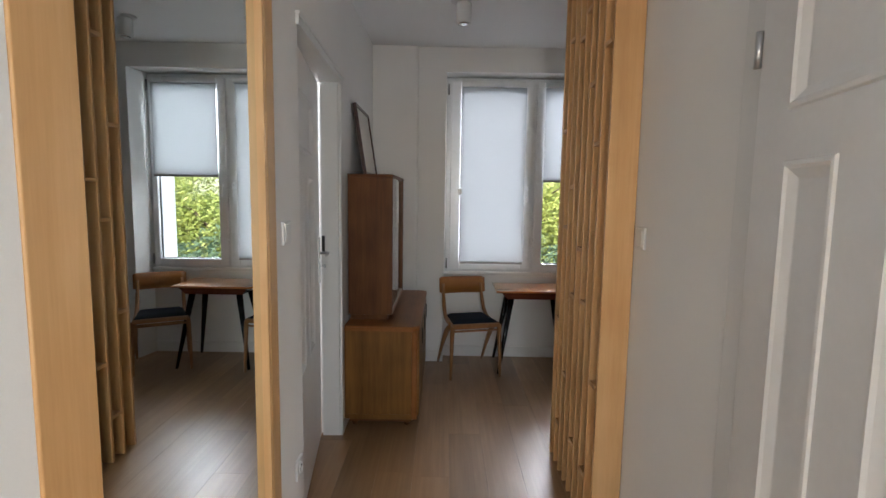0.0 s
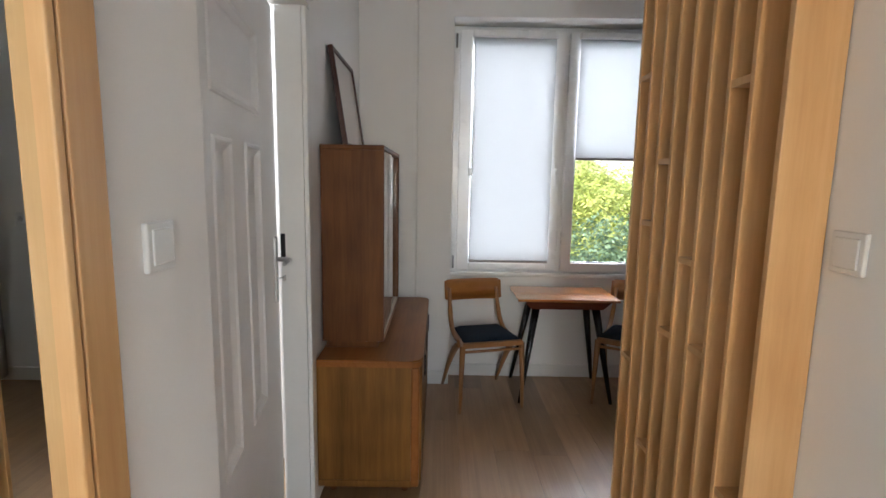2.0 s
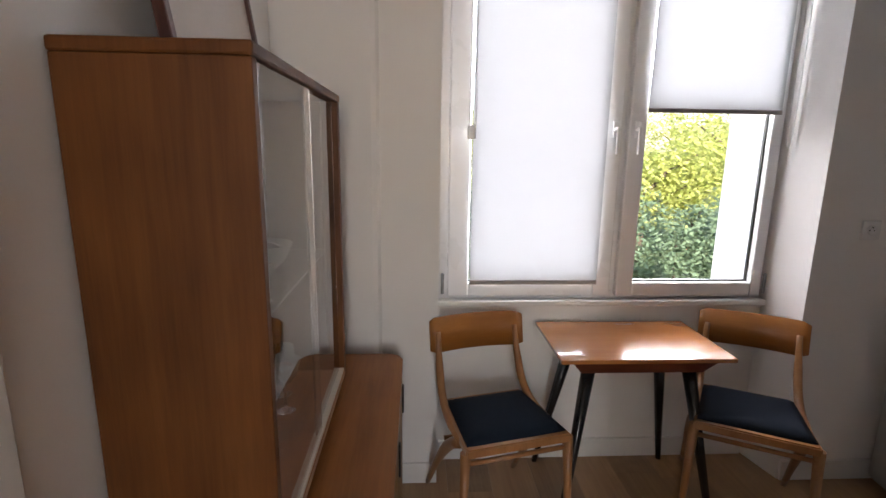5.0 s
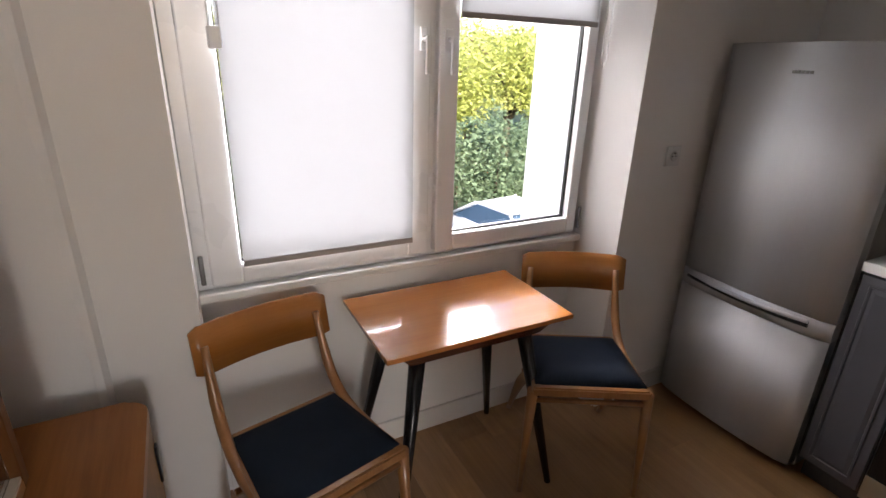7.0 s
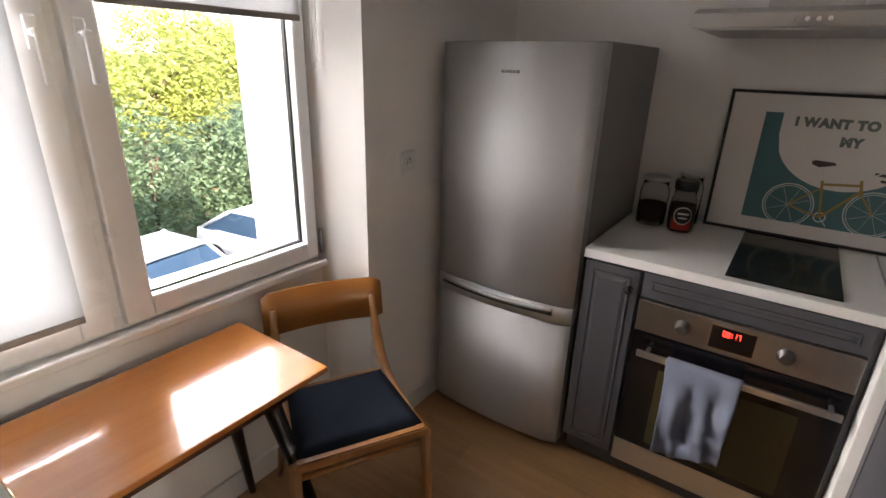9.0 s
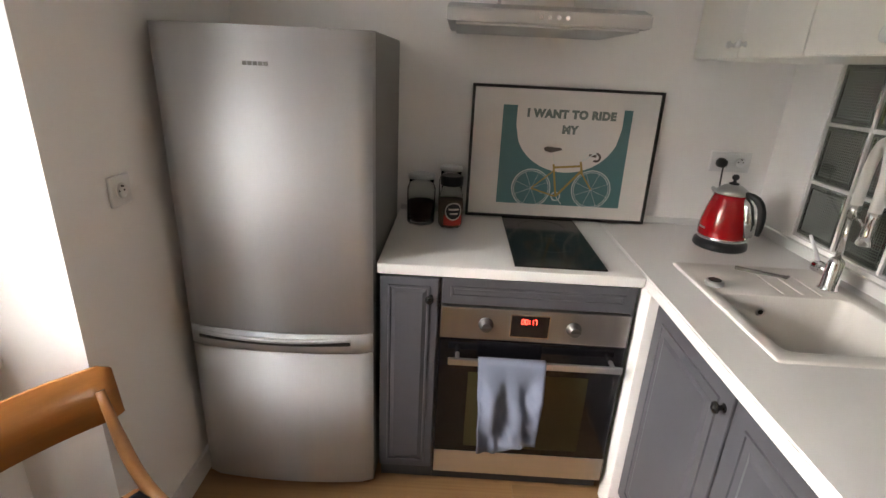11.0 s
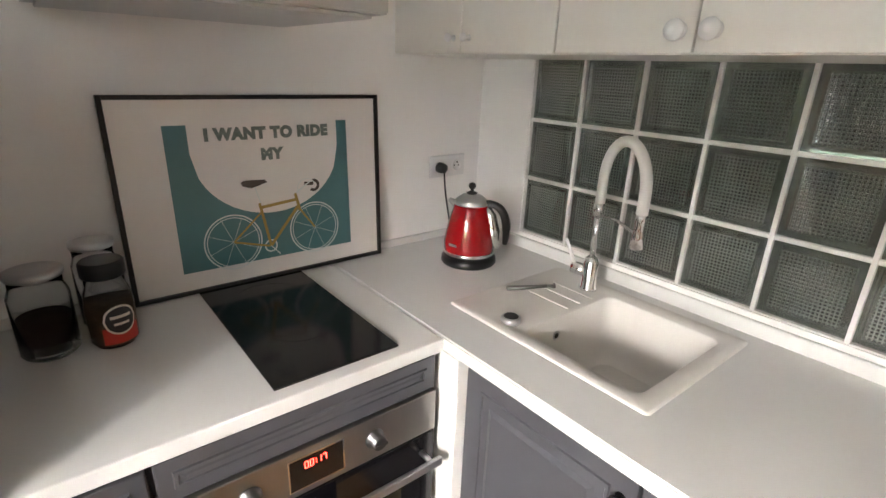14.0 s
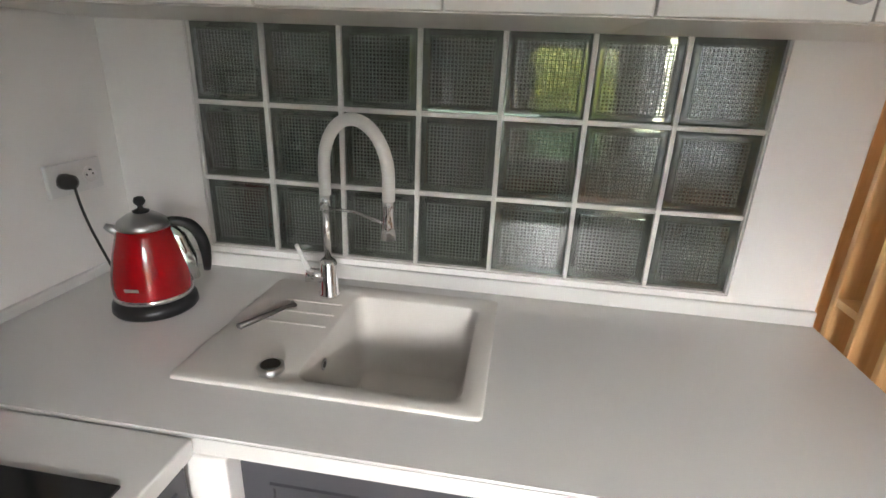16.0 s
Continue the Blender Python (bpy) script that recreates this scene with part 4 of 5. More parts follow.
OY0, OY1 = 3.49, 4.09
fas = vp("fascia", B(2.372, 2.399, OY0, OY1, 0.655, 0.768, 0.003), M_FASCIA, label="brushed steel control panel")
od = vp("oven_door", B(2.374, 2.399, OY0, OY1, 0.102, 0.65, 0.003), M_BLACKGLASS, label="black glass oven door")
vp("bottom_trim", B(2.371, 2.3735, OY0, OY1, 0.105, 0.2, 0.001), M_STEEL, od, "steel strip along the foot of the door")
vp("door_window", B(2.3725, 2.3738, OY0 + 0.1, OY1 - 0.1, 0.225, 0.53, 0.0005), M_OVENWIN, od, "olive tinted viewing window")
vp("display", B(2.3695, 2.3722, 3.745, 3.865, 0.675, 0.75, 0.001), M_BLACKGLASS, fas, "black clock display")
bm = bmesh.new()
for a in ((3.742, 3.745), (3.865, 3.868)):
    box(bm, 2.3692, 2.372, a[0], a[1], 0.672, 0.753)
for a in ((0.672, 0.675), (0.75, 0.753)):
    box(bm, 2.3692, 2.372, 3.745, 3.865, a[0], a[1])
vp("display_rim", bm, M_CHROME, fas, "thin chrome rim")
bm = bmesh.new()
seg = {"0": "abcdef", "1": "bc", "7": "abc", "8": "abcdefg", ":": ":"}
yy = 3.832
for chx in "00:17":
    if chx == ":":
        box(bm, 2.3688, 2.3694, yy - 0.003, yy - 0.001, 0.724, 0.727)
        box(bm, 2.3688, 2.3694, yy - 0.003, yy - 0.001, 0.732, 0.735)
        yy -= 0.006
        continue
    w, hh, z0, t = 0.007, 0.008, 0.7215, 0.0015
    for sname in seg[chx]:
        if sname in "adg":
            zz = {"a": z0 + 2 * hh, "g": z0 + hh, "d": z0}[sname]
            box(bm, 2.3688, 2.3694, yy - w, yy, zz - t / 2, zz + t / 2)
        else:
            y1 = yy if sname in "ef" else yy - w
            zz = z0 if sname in "ce" else z0 + hh
            box(bm, 2.3688, 2.3694, y1 - t / 2, y1 + t / 2, zz, zz + hh)
    yy -= 0.0115
vp("clock_digits", bm, M_RED, fas, "glowing red clock digits")
for y in (3.945, 3.665):
    bm = lathe(bmesh.new(), [(0.024, 0), (0.024, 0.004), (0.018, 0.006), (0.0175, 0.024), (0.014, 0.027)], 28)
    box(bm, -0.003, 0.003, -0.017, 0.017, 0.024, 0.031, 0.001)
    bmesh.ops.rotate(bm, matrix=Matrix.Rotation(radians(-90), 3, "Y"), verts=bm.verts)
    bmesh.ops.translate(bm, vec=(2.3715, y, 0.712), verts=bm.verts)
    vp("control_knob", bm, M_KNOBSTEEL, fas, "round steel control knob")
HZ, HXX = 0.598, 2.325
bm = B(HXX - 0.006, HXX + 0.006, 3.505, 4.06, HZ - 0.011, HZ + 0.011, 0.002)
hnd = vp("oven_handle", bm, M_STEEL, od, "flat steel bar handle")
for y in (3.53, 4.03):
    frustum(bm2 := bmesh.new(), (HXX + 0.004, y, HZ), (2.375, y, HZ), 0.007, 0.007, 10)
    vp("handle_post", bm2, M_STEEL, hnd)

# towel over the handle
bm = bmesh.new()
nx, path = 26, []
for k in range(7):
    path.append((HXX + 0.017, HZ - 0.33 + 0.33 * k / 6))
path = [(HXX + 0.017, HZ - 0.16 + 0.16 * k / 5) for k in range(6)]
path += [(HXX + 0.01, HZ + 0.0135), (HXX, HZ + 0.0155), (HXX - 0.01, HZ + 0.0135)]
path += [(HXX - 0.015, HZ - 0.305 * k / 20) for k in range(21)]
grid = []
for j, (x, z) in enumerate(path):
    row = []
    for i in range(nx + 1):
        u = i / nx
        y = 3.962 - 0.215 * u
        drop = max(0, HZ - z)
        amp = min(drop / 0.15, 1.0) * 0.02 if j > 8 else 0.0
        wave = math.sin(u * 17 + 1.2 + z * 5) * 0.5 + math.sin(u * 9 - z * 14) * 0.35 + noise.noise((u * 4, z * 9, 0)) * 0.9 + noise.noise((u * 9 + z * 8, z * 22, 5)) * 0.7
        pinch = -0.018 * (0.5 - u) * min(drop / 0.2, 1) + 0.006 * noise.noise((u * 3, z * 11, 3))
        hem = 0.022 * math.sin(u * 5 + 0.5) * (1 if j == len(path) - 1 else 0)
        row.append(bm.verts.new((x - amp * (1 + wave), y + pinch, z - hem)))
    grid.append(row)
for a, b in zip(grid, grid[1:]):
    for i in range(nx):
        bm.faces.new((a[i], a[i + 1], b[i + 1], b[i])).smooth = True
bmesh.ops.translate(bm, vec=(-HXX, -3.88, -0.29), verts=bm.verts)
towel = one("tea_towel", bm, M_CLOTH, (HXX, 3.88, 0.29), "crumpled pale blue-grey tea towel hanging over the oven handle", "towel")
sol = towel.modifiers.new("thickness", "SOLIDIFY")
sol.thickness, sol.offset = 0.0025, 1.0

one("corner_post", B(-0.024, 0.07, -0.034, 0.034, 0, 0.866, 0.003), M_TRIM, (2.345, 3.436, 0.0), "white painted upright panel in the corner under the worktop", "panel")

for k, (x1, x0, lab) in enumerate(((2.318, 1.868, "a"), (1.864, 1.414, "b"), (1.41, 1.178, "c"))):
    w = x1 - x0
    c = thing("base_cabinet", ((x0 + x1) / 2, 3.12, 0.0), ("grey base cabinet with a framed door under the sink", "grey base cabinet with a framed door beside the sink unit", "narrow grey end base cabinet by the slatted screen")[k], "cabinet", "base cabinets")
    part("body", B(-w / 2, w / 2, -0.27, 0.30, 0.1, 0.62 if k < 2 else 0.866), M_GREY, c)
    part("plinth", B(-w / 2, w / 2, 0.235, 0.25, 0, 0.1), M_PLINTH, c)
    d = front("door", w - 0.004, 0.745, Matrix.Translation((w / 2 - 0.002, 0.322, 0.112)) @ pose(0, 0, 0, 0, 0, 180), c)
    if k < 2:
        part("back_rail", B(-w / 2, w / 2, 0.28, 0.30, 0.62, 0.866), M_GREY, c)
        knob(Matrix.Translation((-w / 2 + 0.03, 0.322, 0.795)) @ pose(0, 0, 0, 0, 0, 180), d)
    else:
        knob(Matrix.Translation((-w / 2 + 0.03, 0.322, 0.795)) @ pose(0, 0, 0, 0, 0, 180), d)

# worktops
S0X, S1X, S0Y, S1Y = 1.928, 2.516, 2.872, 3.335      # sink outline
CEND, CY = 1.1605, 3.463
one("worktop", B(KX - 2.69, EX - 2.692, 3.468 - 3.87, 4.296 - 3.87, 0, 0.034, 0.004, 3), M_TOP, (2.69, 3.87, TOPZ - 0.034), "white laminate worktop beside the fridge, with the hob let in", "worktop")
bm = bmesh.new()
outer = [(1.157, GY + 0.001), (EX - 0.002, GY + 0.001), (EX - 0.002, CY), (1.157, CY)]
inner = [(S0X + 0.02, S0Y + 0.02), (S1X - 0.02, S0Y + 0.02), (S1X - 0.02, S1Y - 0.02), (S0X + 0.02, S1Y - 0.02)]
ro = [[bm.verts.new((x, y, z)) for x, y in outer] for z in (0, 0.034)]
ri = [[bm.verts.new((x, y, z)) for x, y in inner] for z in (0, 0.034)]
for q in range(4):
    r = (q + 1) % 4
    bm.faces.new((ro[0][q], ro[0][r], ro[1][r], ro[1][q]))
    bm.faces.new((ri[0][q], ri[0][r], ri[1][r], ri[1][q]))
    bm.faces.new((ro[1][q], ro[1][r], ri[1][r], ri[1][q]))
    bm.faces.new((ro[0][q], ro[0][r], ri[0][r], ri[0][q]))
bmesh.ops.bevel(bm, geom=[e for e in bm.edges if all(v.co.z > 0.03 and v.co.y > CY - 0.001 for v in e.verts)], offset=0.004, segments=3, affect="EDGES")
at(bm, 2.0, 3.13, 0)
one("worktop", bm, M_TOP, (2.0, 3.13, TOPZ - 0.034), "long white laminate worktop with a cut-out for the sink", "worktop")
bm = B(CEND, EX - 0.001, GY, GY + 0.016, 0, 0.04, 0.004)
one("upstand", at(bm, 2.0, GY, 0), M_TOP, (2.0, GY, TOPZ + 0.001), "white upstand strip between worktop and glass blocks", "upstand", "worktop upstands")
bm = B(EX - 0.016, EX, GY + 0.017, 4.29, 0, 0.026, 0.004)
one("upstand", at(bm, EX, 3.5, 0), M_TOP, (EX, 3.5, TOPZ + 0.001), "white upstand strip along the wall behind the hob", "upstand", "worktop upstands")

hob = thing("ceramic_hob", (2.68, 3.722, TOPZ), "two-zone black glass hob set into the white worktop", "hob")
part("glass_top", B(-0.272, 0.272, -0.146, 0.146, 0.0005, 0.006, 0.002), M_BLACKGLASS, hob)
M_RING = solid("hob_marks", (0.03, 0.03, 0.032), 0.25)
for cx, r in ((-0.06, 0.075), (0.14, 0.09)):
    bm = bmesh.new()
    a = [bm.verts.new((cx + (r - 0.002) * math.cos(t), (r - 0.002) * math.sin(t), 0.0064)) for t in [2 * math.pi * k / 40 for k in range(40)]]
    b = [bm.verts.new((cx + r * math.cos(t), r * math.sin(t), 0.0064)) for t in [2 * math.pi * k / 40 for k in range(40)]]
    for k in range(40):
        bm.faces.new((a[k], a[(k + 1) % 40], b[(k + 1) % 40], b[k]))
    part("zone_ring", bm, M_RING, hob, "faint ring of a cooking zone")

# ---------------- sink and tap ----------------
sink = thing("kitchen_sink", (2.22, 3.11, TOPZ), "white composite sink with drainer set into the worktop", "sink")
BX0, BX1, BY0, BY1 = 1.972, 2.283, 2.93, 3.293
ox, oy = 2.22, 3.11


def rrect(x0, x1, y0, y1, r, n=5):
    pts = []
    for cx, cy, a0 in ((x1 - r, y0 + r, -90), (x1 - r, y1 - r, 0), (x0 + r, y1 - r, 90), (x0 + r, y0 + r, 180)):
        for k in range(n + 1):
            a = radians(a0 + 90 * k / n)
            pts.append((cx + r * math.cos(a), cy + r * math.sin(a)))
    return pts


bm = bmesh.new()
loops = [(rrect(S0X - 0.001, S1X + 0.001, S0Y - 0.001, S1Y + 0.001, 0.012), 0.0005), (rrect(S0X, S1X, S0Y, S1Y, 0.012), 0.005),
         (rrect(S0X + 0.004, S1X - 0.004, S0Y + 0.004, S1Y - 0.004, 0.012), 0.0075), (rrect(BX0 - 0.004, BX1 + 0.004, BY0 - 0.004, BY1 + 0.004, 0.03), 0.0065),
         (rrect(BX0, BX1, BY0, BY1, 0.028), 0.002), (rrect(BX0 + 0.006, BX1 - 0.01, BY0 + 0.008, BY1 - 0.006, 0.035), -0.16),
         (rrect(BX0 + 0.03, BX1 - 0.035, BY0 + 0.035, BY1 - 0.03, 0.04), -0.182)]
rings = [[bm.verts.new((x - ox, y - oy, z)) for x, y in pts] for pts, z in loops]
for a, b in zip(rings, rings[1:]):
    for k in range(len(a)):
        bm.faces.new((a[k], a[(k + 1) % len(a)], b[(k + 1) % len(a)], b[k])).smooth = True
bm.faces.new(rings[-1])
part("basin", bm, M_SINK, sink)
bm = bmesh.new()
for y in (2.99, 3.045, 3.10):
    box(bm, 2.30 - ox, 2.44 - ox, y - oy - 0.003, y - oy + 0.003, 0.0062, 0.0095, 0.0015)
part("drainer_ribs", bm, M_SINK, sink, "raised ribs of the drainer")
bm = lathe(bmesh.new(), [(0.043, 0), (0.043, 0.003), (0.03, 0.0035), (0.028, 0.001), (0.004, 0.0008)], 28, ((BX0 + BX1) / 2 - ox, 3.11 - oy, -0.1818))
part("drain", bm, M_STEEL, sink, "round steel drain")
bm = lathe(bmesh.new(), [(0.013, 0), (0.013, 0.002), (0.009, 0.0025), (0.008, 0.0008)], 20)
bmesh.ops.rotate(bm, matrix=Matrix.Rotation(radians(-90), 3, "Y"), verts=bm.verts)
bmesh.ops.translate(bm, vec=(BX1 - ox - 0.003, 3.165 - oy, -0.045), verts=bm.verts)
ovf = part("overflow", bm, M_STEEL, sink, "small steel overflow ring")
# Dark disc on the basin wall in place of a real, shaded hole.
bm = frustum(bmesh.new(), (BX1 - ox - 0.0045, 3.165 - oy, -0.045), (BX1 - ox - 0.0058, 3.165 - oy, -0.045), 0.0075, 0.0075, 16)
part("hole", bm, M_DARK, ovf, "dark disc standing in for shade in the overflow hole")

tap = thing("kitchen_tap", (2.352, 2.94, TOPZ + 0.007), "chrome mixer tap with a white flexible hose arch and spray head", "tap")
part("base", lathe(bmesh.new(), [(0.027, 0), (0.027, 0.006), (0.0225, 0.01), (0.0225, 0.085), (0.018, 0.095), (0.013, 0.1)], 28), M_CHROME, tap)
bm = frustum(bmesh.new(), (0, 0, 0.052), (0.052, 0.02, 0.058), 0.0185, 0.0185, 20)
lev = part("mixer_body", bm, M_CHROME, tap)
part("lever", tube(bmesh.new(), [(0.045, 0.018, 0.07), (0.05, 0.03, 0.1), (0.052, 0.06, 0.15)], [0.006, 0.0055, 0.005], 10), M_CERAM, lev, "slim white-capped lever")
part("riser", frustum(bmesh.new(), (0, 0, 0.098), (0, 0, 0.235), 0.009, 0.009, 14), M_CHROME, tap)
ax, ay = -0.18, 0.095
arch = [Vector((0, 0, 0.235))] + [Vector((ax * (0.5 - 0.5 * math.cos(a)), ay * (0.5 - 0.5 * math.cos(a)), 0.33 + 0.115 * math.sin(a))) for a in [math.pi * k / 20 for k in range(21)]] + [Vector((ax, ay, 0.285))]
part("hose", tube(bmesh.new(), arch, 0.014, 14), M_HOSE, tap, "white rubber-coated hose arch")
part("spray_head", lathe(bmesh.new(), [(0.013, 0.085), (0.014, 0.07), (0.012, 0.06), (0.015, 0.03), (0.018, 0.0), (0.014, -0.001)][::-1], 20, (ax, ay, 0.2)), M_CHROME, tap)
part("hose_collar", frustum(bmesh.new(), (0, 0, 0.225), (0, 0, 0.262), 0.0155, 0.0155, 16), M_CHROME, tap)
bm = tube(bmesh.new(), [(0, 0, 0.228), (ax * 0.5, ay * 0.5, 0.24), (ax * 0.93, ay * 0.93, 0.232)], 0.004, 8)
part("support_arm", bm, M_CHROME, tap, "thin chrome arm that holds the spray head")

spoon = bmesh.new()
tube(spoon, [(0.04, 0.075, 0.006), (0.0, 0.0, 0.0065), (-0.018, -0.032, 0.0085)], [0.008, 0.006, 0.005], 8)
tube(spoon, [(-0.018, -0.032, 0.009), (-0.038, -0.042, 0.012), (-0.022, -0.06, 0.01)], [0.004, 0.006, 0.004], 8)
one("peeler", spoon, plain("dark_steel", (0.2, 0.19, 0.18), 0.35, 1.0), (2.44, 3.075, TOPZ + 0.006), "small dark metal peeler lying on the sink drainer", "utensil")
st = thing("sink_stopper", (2.335, 3.285, TOPZ + 0.0075), "small round steel stopper with a dark top on the sink", "soap holder")
part("rim", lathe(bmesh.new(), [(0.022, 0), (0.026, 0.004), (0.026, 0.014), (0.021, 0.017)], 24), M_STEEL, st)
part("top", lathe(bmesh.new(), [(0.02, 0.0165), (0.017, 0.019)], 24), M_DARK, st, "dark rubber top")

# ---------------- kettle ----------------
ket = thing("electric_kettle", (2.732, 3.078, TOPZ + 0.0005), "glossy red electric kettle with chrome trim on a black base", "kettle", rz=35)
part("power_base", lathe(bmesh.new(), [(0.088, 0), (0.092, 0.006), (0.09, 0.022), (0.078, 0.03)], 40), M_DARK, ket)
body = part("body", lathe(bmesh.new(), [(0.079, 0.036), (0.083, 0.048), (0.084, 0.07), (0.08, 0.1), (0.07, 0.145), (0.058, 0.185), (0.053, 0.2)], 48), M_KETTLE, ket)
part("lower_band", lathe(bmesh.new(), [(0.078, 0.0305), (0.084, 0.035), (0.084, 0.044), (0.08, 0.047)], 40), M_CHROME, ket, "chrome band round the foot")
part("lid", lathe(bmesh.new(), [(0.054, 0.198), (0.056, 0.203), (0.05, 0.214), (0.03, 0.228), (0.014, 0.232)], 36), M_STEEL, ket, "domed steel lid")
part("lid_knob", lathe(bmesh.new(), [(0.016, 0.231), (0.018, 0.236), (0.006, 0.241), (0.005, 0.246), (0.011, 0.252), (0.0125, 0.258), (0.009, 0.266), (0.002, 0.268)], 20), M_DARK, ket)
part("spout", tube(bmesh.new(), [(0.045, 0, 0.188), (0.064, 0, 0.2), (0.074, 0, 0.207)], [0.014, 0.01, 0.006], 10), M_STEEL, ket)
hd = Vector((-0.79, 0.0, 0)).normalized()
part("handle_plate", tube(bmesh.new(), [(-0.05, 0, 0.19), (-0.064, 0, 0.165), (-0.078, 0, 0.11), (-0.084, 0, 0.06)], [0.015, 0.02, 0.023, 0.018], 14), M_CHROME, ket, "chrome strip behind the handle")
part("handle", tube(bmesh.new(), bez((-0.045, 0, 0.203), (-0.115, 0, 0.215), (-0.125, 0, 0.14), (-0.118, 0, 0.075), 14), [0.012] * 4 + [0.0135] * 7 + [0.012, 0.011, 0.01, 0.008], 12), M_DARK, ket, "black curved handle")
part("badge", at(B(-0.002, 0.002, -0.016, 0.016, -0.004, 0.004, 0.001), 0, 0, 0), M_CHROME, body, "small oblong maker's badge").matrix_basis = Matrix.Translation((0.083 * math.cos(radians(64)), 0.083 * math.sin(radians(64)), 0.075)) @ pose(0, 0, 0, 0, 0, 64)
plug = thing("plug_and_cable", (EX - 0.012, 3.012, 1.168), "black mains plug in the wall socket with the kettle cable", "plug")
part("plug", lathe(bmesh.new(), [(0.019, 0), (0.02, 0.01), (0.017, 0.03), (0.008, 0.034)], 20), M_DARK, plug).rotation_euler = (0, radians(-90), 0)
part("cable", tube(bmesh.new(), bez((-0.03, 0, -0.005), (-0.04, 0.0, -0.12), (-0.09, 0.02, -0.14), (-0.19, 0.075, -0.258), 18), 0.0032, 8), M_DARK, plug, "thin grey-black cable")

# ---------------- jars ----------------


def jar(x, y, r, h, fill, label, lid):
    e = thing("glass_jar", (x, y, TOPZ + 0.0005), label, "jar", "jars on the worktop")
    part("glass", lathe(bmesh.new(), [(r * 0.9, 0), (r, 0.008), (r, h * 0.78), (r * 0.86, h * 0.9), (r * 0.86, h), (r * 0.8, h), (r * 0.8, h * 0.9), (r * 0.94, h * 0.77), (r * 0.94, 0.012), (0.003, 0.008)], 32), M_JARGLASS, e).visible_shadow = False
    if fill:
        part("contents", lathe(bmesh.new(), [(r * 0.9, 0.0125), (r * 0.925, 0.02), (r * 0.925, h * fill), (0.01, h * fill + 0.004)], 28), M_COFFEE, e, "dark ground coffee")
    part("lid", lathe(bmesh.new(), [(r * 0.92, h + 0.0005), (r * 0.95, h + 0.004), (r * 0.95, h + 0.014), (r * 0.7, h + 0.018)], 32), lid, e)
    return e


jar(2.825, 4.195, 0.054, 0.175, 0.48, "clip-top glass jar half full of dark ground coffee", M_STEEL)
jar(2.92, 4.085, 0.047, 0.19, 0.0, "empty clip-top glass jar behind the coffee jar", M_STEEL)
cj = thing("coffee_jar", (2.8, 4.08, TOPZ + 0.0005), "glass instant coffee jar with a black lid and red label", "jar", "jars on the worktop")
part("glass", lathe(bmesh.new(), [(0.035, 0), (0.041, 0.01), (0.042, 0.08), (0.038, 0.11), (0.033, 0.122), (0.033, 0.14)], 32), M_JARGLASS, cj).visible_shadow = False
part("contents", lathe(bmesh.new(), [(0.034, 0.004), (0.0385, 0.012), (0.0385, 0.09), (0.01, 0.095)], 28), plain("instant_coffee", (0.1, 0.07, 0.04), 0.8, vary=0.4, scale=90), cj, "brown coffee granules")
part("lid", lathe(bmesh.new(), [(0.036, 0.1405), (0.0375, 0.144), (0.0375, 0.168), (0.034, 0.172)], 32), M_DARK, cj, "black plastic lid")


def curved_label(name, r, a0, a1, z0, z1, mat, parent, label, oval=False):
    bm = bmesh.new()
    n, m = 16, 10
    cols = []
    for k in range(n + 1):
        u = k / n
        a = radians(a0 + (a1 - a0) * u)
        s = math.sqrt(max(0.0, 1 - (2 * u - 1) ** 2)) if oval else 1.0
        zc, hh = (z0 + z1) / 2, (z1 - z0) / 2 * max(s, 0.02)
        cols.append([bm.verts.new((r * math.cos(a), r * math.sin(a), zc + q * hh)) for q in (-1, 1)])
    for a, b in zip(cols, cols[1:]):
        bm.faces.new((a[0], b[0], b[1], a[1]))
    return part(name, bm, mat, parent, label)


cj.scale = (1.14, 1.14, 1.14)
curved_label("label", 0.0425, 150, 240, 0.012, 0.045, solid("label_red", (0.45, 0.03, 0.015), 0.4), cj, "red picture label")
curved_label("label", 0.0428, 155, 235, 0.03, 0.09, solid("label_white", (0.65, 0.6, 0.52), 0.4), cj, "pale oval label", True)
curved_label("label", 0.0431, 160, 230, 0.034, 0.086, M_DARK, cj, "dark oval label with pale bars", True)
curved_label("label_bars", 0.0434, 172, 220, 0.064, 0.07, bpy.data.materials["label_white"], cj, "pale unreadable lettering bar")
curved_label("label_bars", 0.0434, 178, 214, 0.05, 0.055, bpy.data.materials["label_white"], cj, "pale unreadable lettering bar")

# ---------------- poster ----------------
poster = thing("framed_poster", (2.962, 3.652, TOPZ + 0.002), "black-framed teal bicycle poster leaning on the wall behind the hob", "poster")
PW, PH = 0.735, 0.52
poster.rotation_euler = (0, radians(2.0), 0)


def flat(name, polys, mat, layer, label, parent=poster, du=0.0, dv=0.0):
    """Flat printed shapes, given in u (to the viewer's right) and v (down), 0 to 1 of the frame."""
    bm = bmesh.new()
    x = -0.0052 - layer * 0.0007
    for poly in polys:
        lo = [bm.verts.new((x, PW / 2 - (u + du) * PW, PH - (v + dv) * PH)) for u, v in poly]
        bm.faces.new(lo)
    return part(name, bm, mat, parent, label)


bm = bmesh.new()
t = 0.011
for a in ((-PW / 2, -PW / 2 + t, 0, PH), (PW / 2 - t, PW / 2, 0, PH), (-PW / 2 + t, PW / 2 - t, 0, t), (-PW / 2 + t, PW / 2 - t, PH - t, PH)):
    box(bm, -0.014, 0.008, a[0], a[1], a[2], a[3], 0.0015)
part("frame", bm, M_FRAMEBLK, poster, "thin black frame")
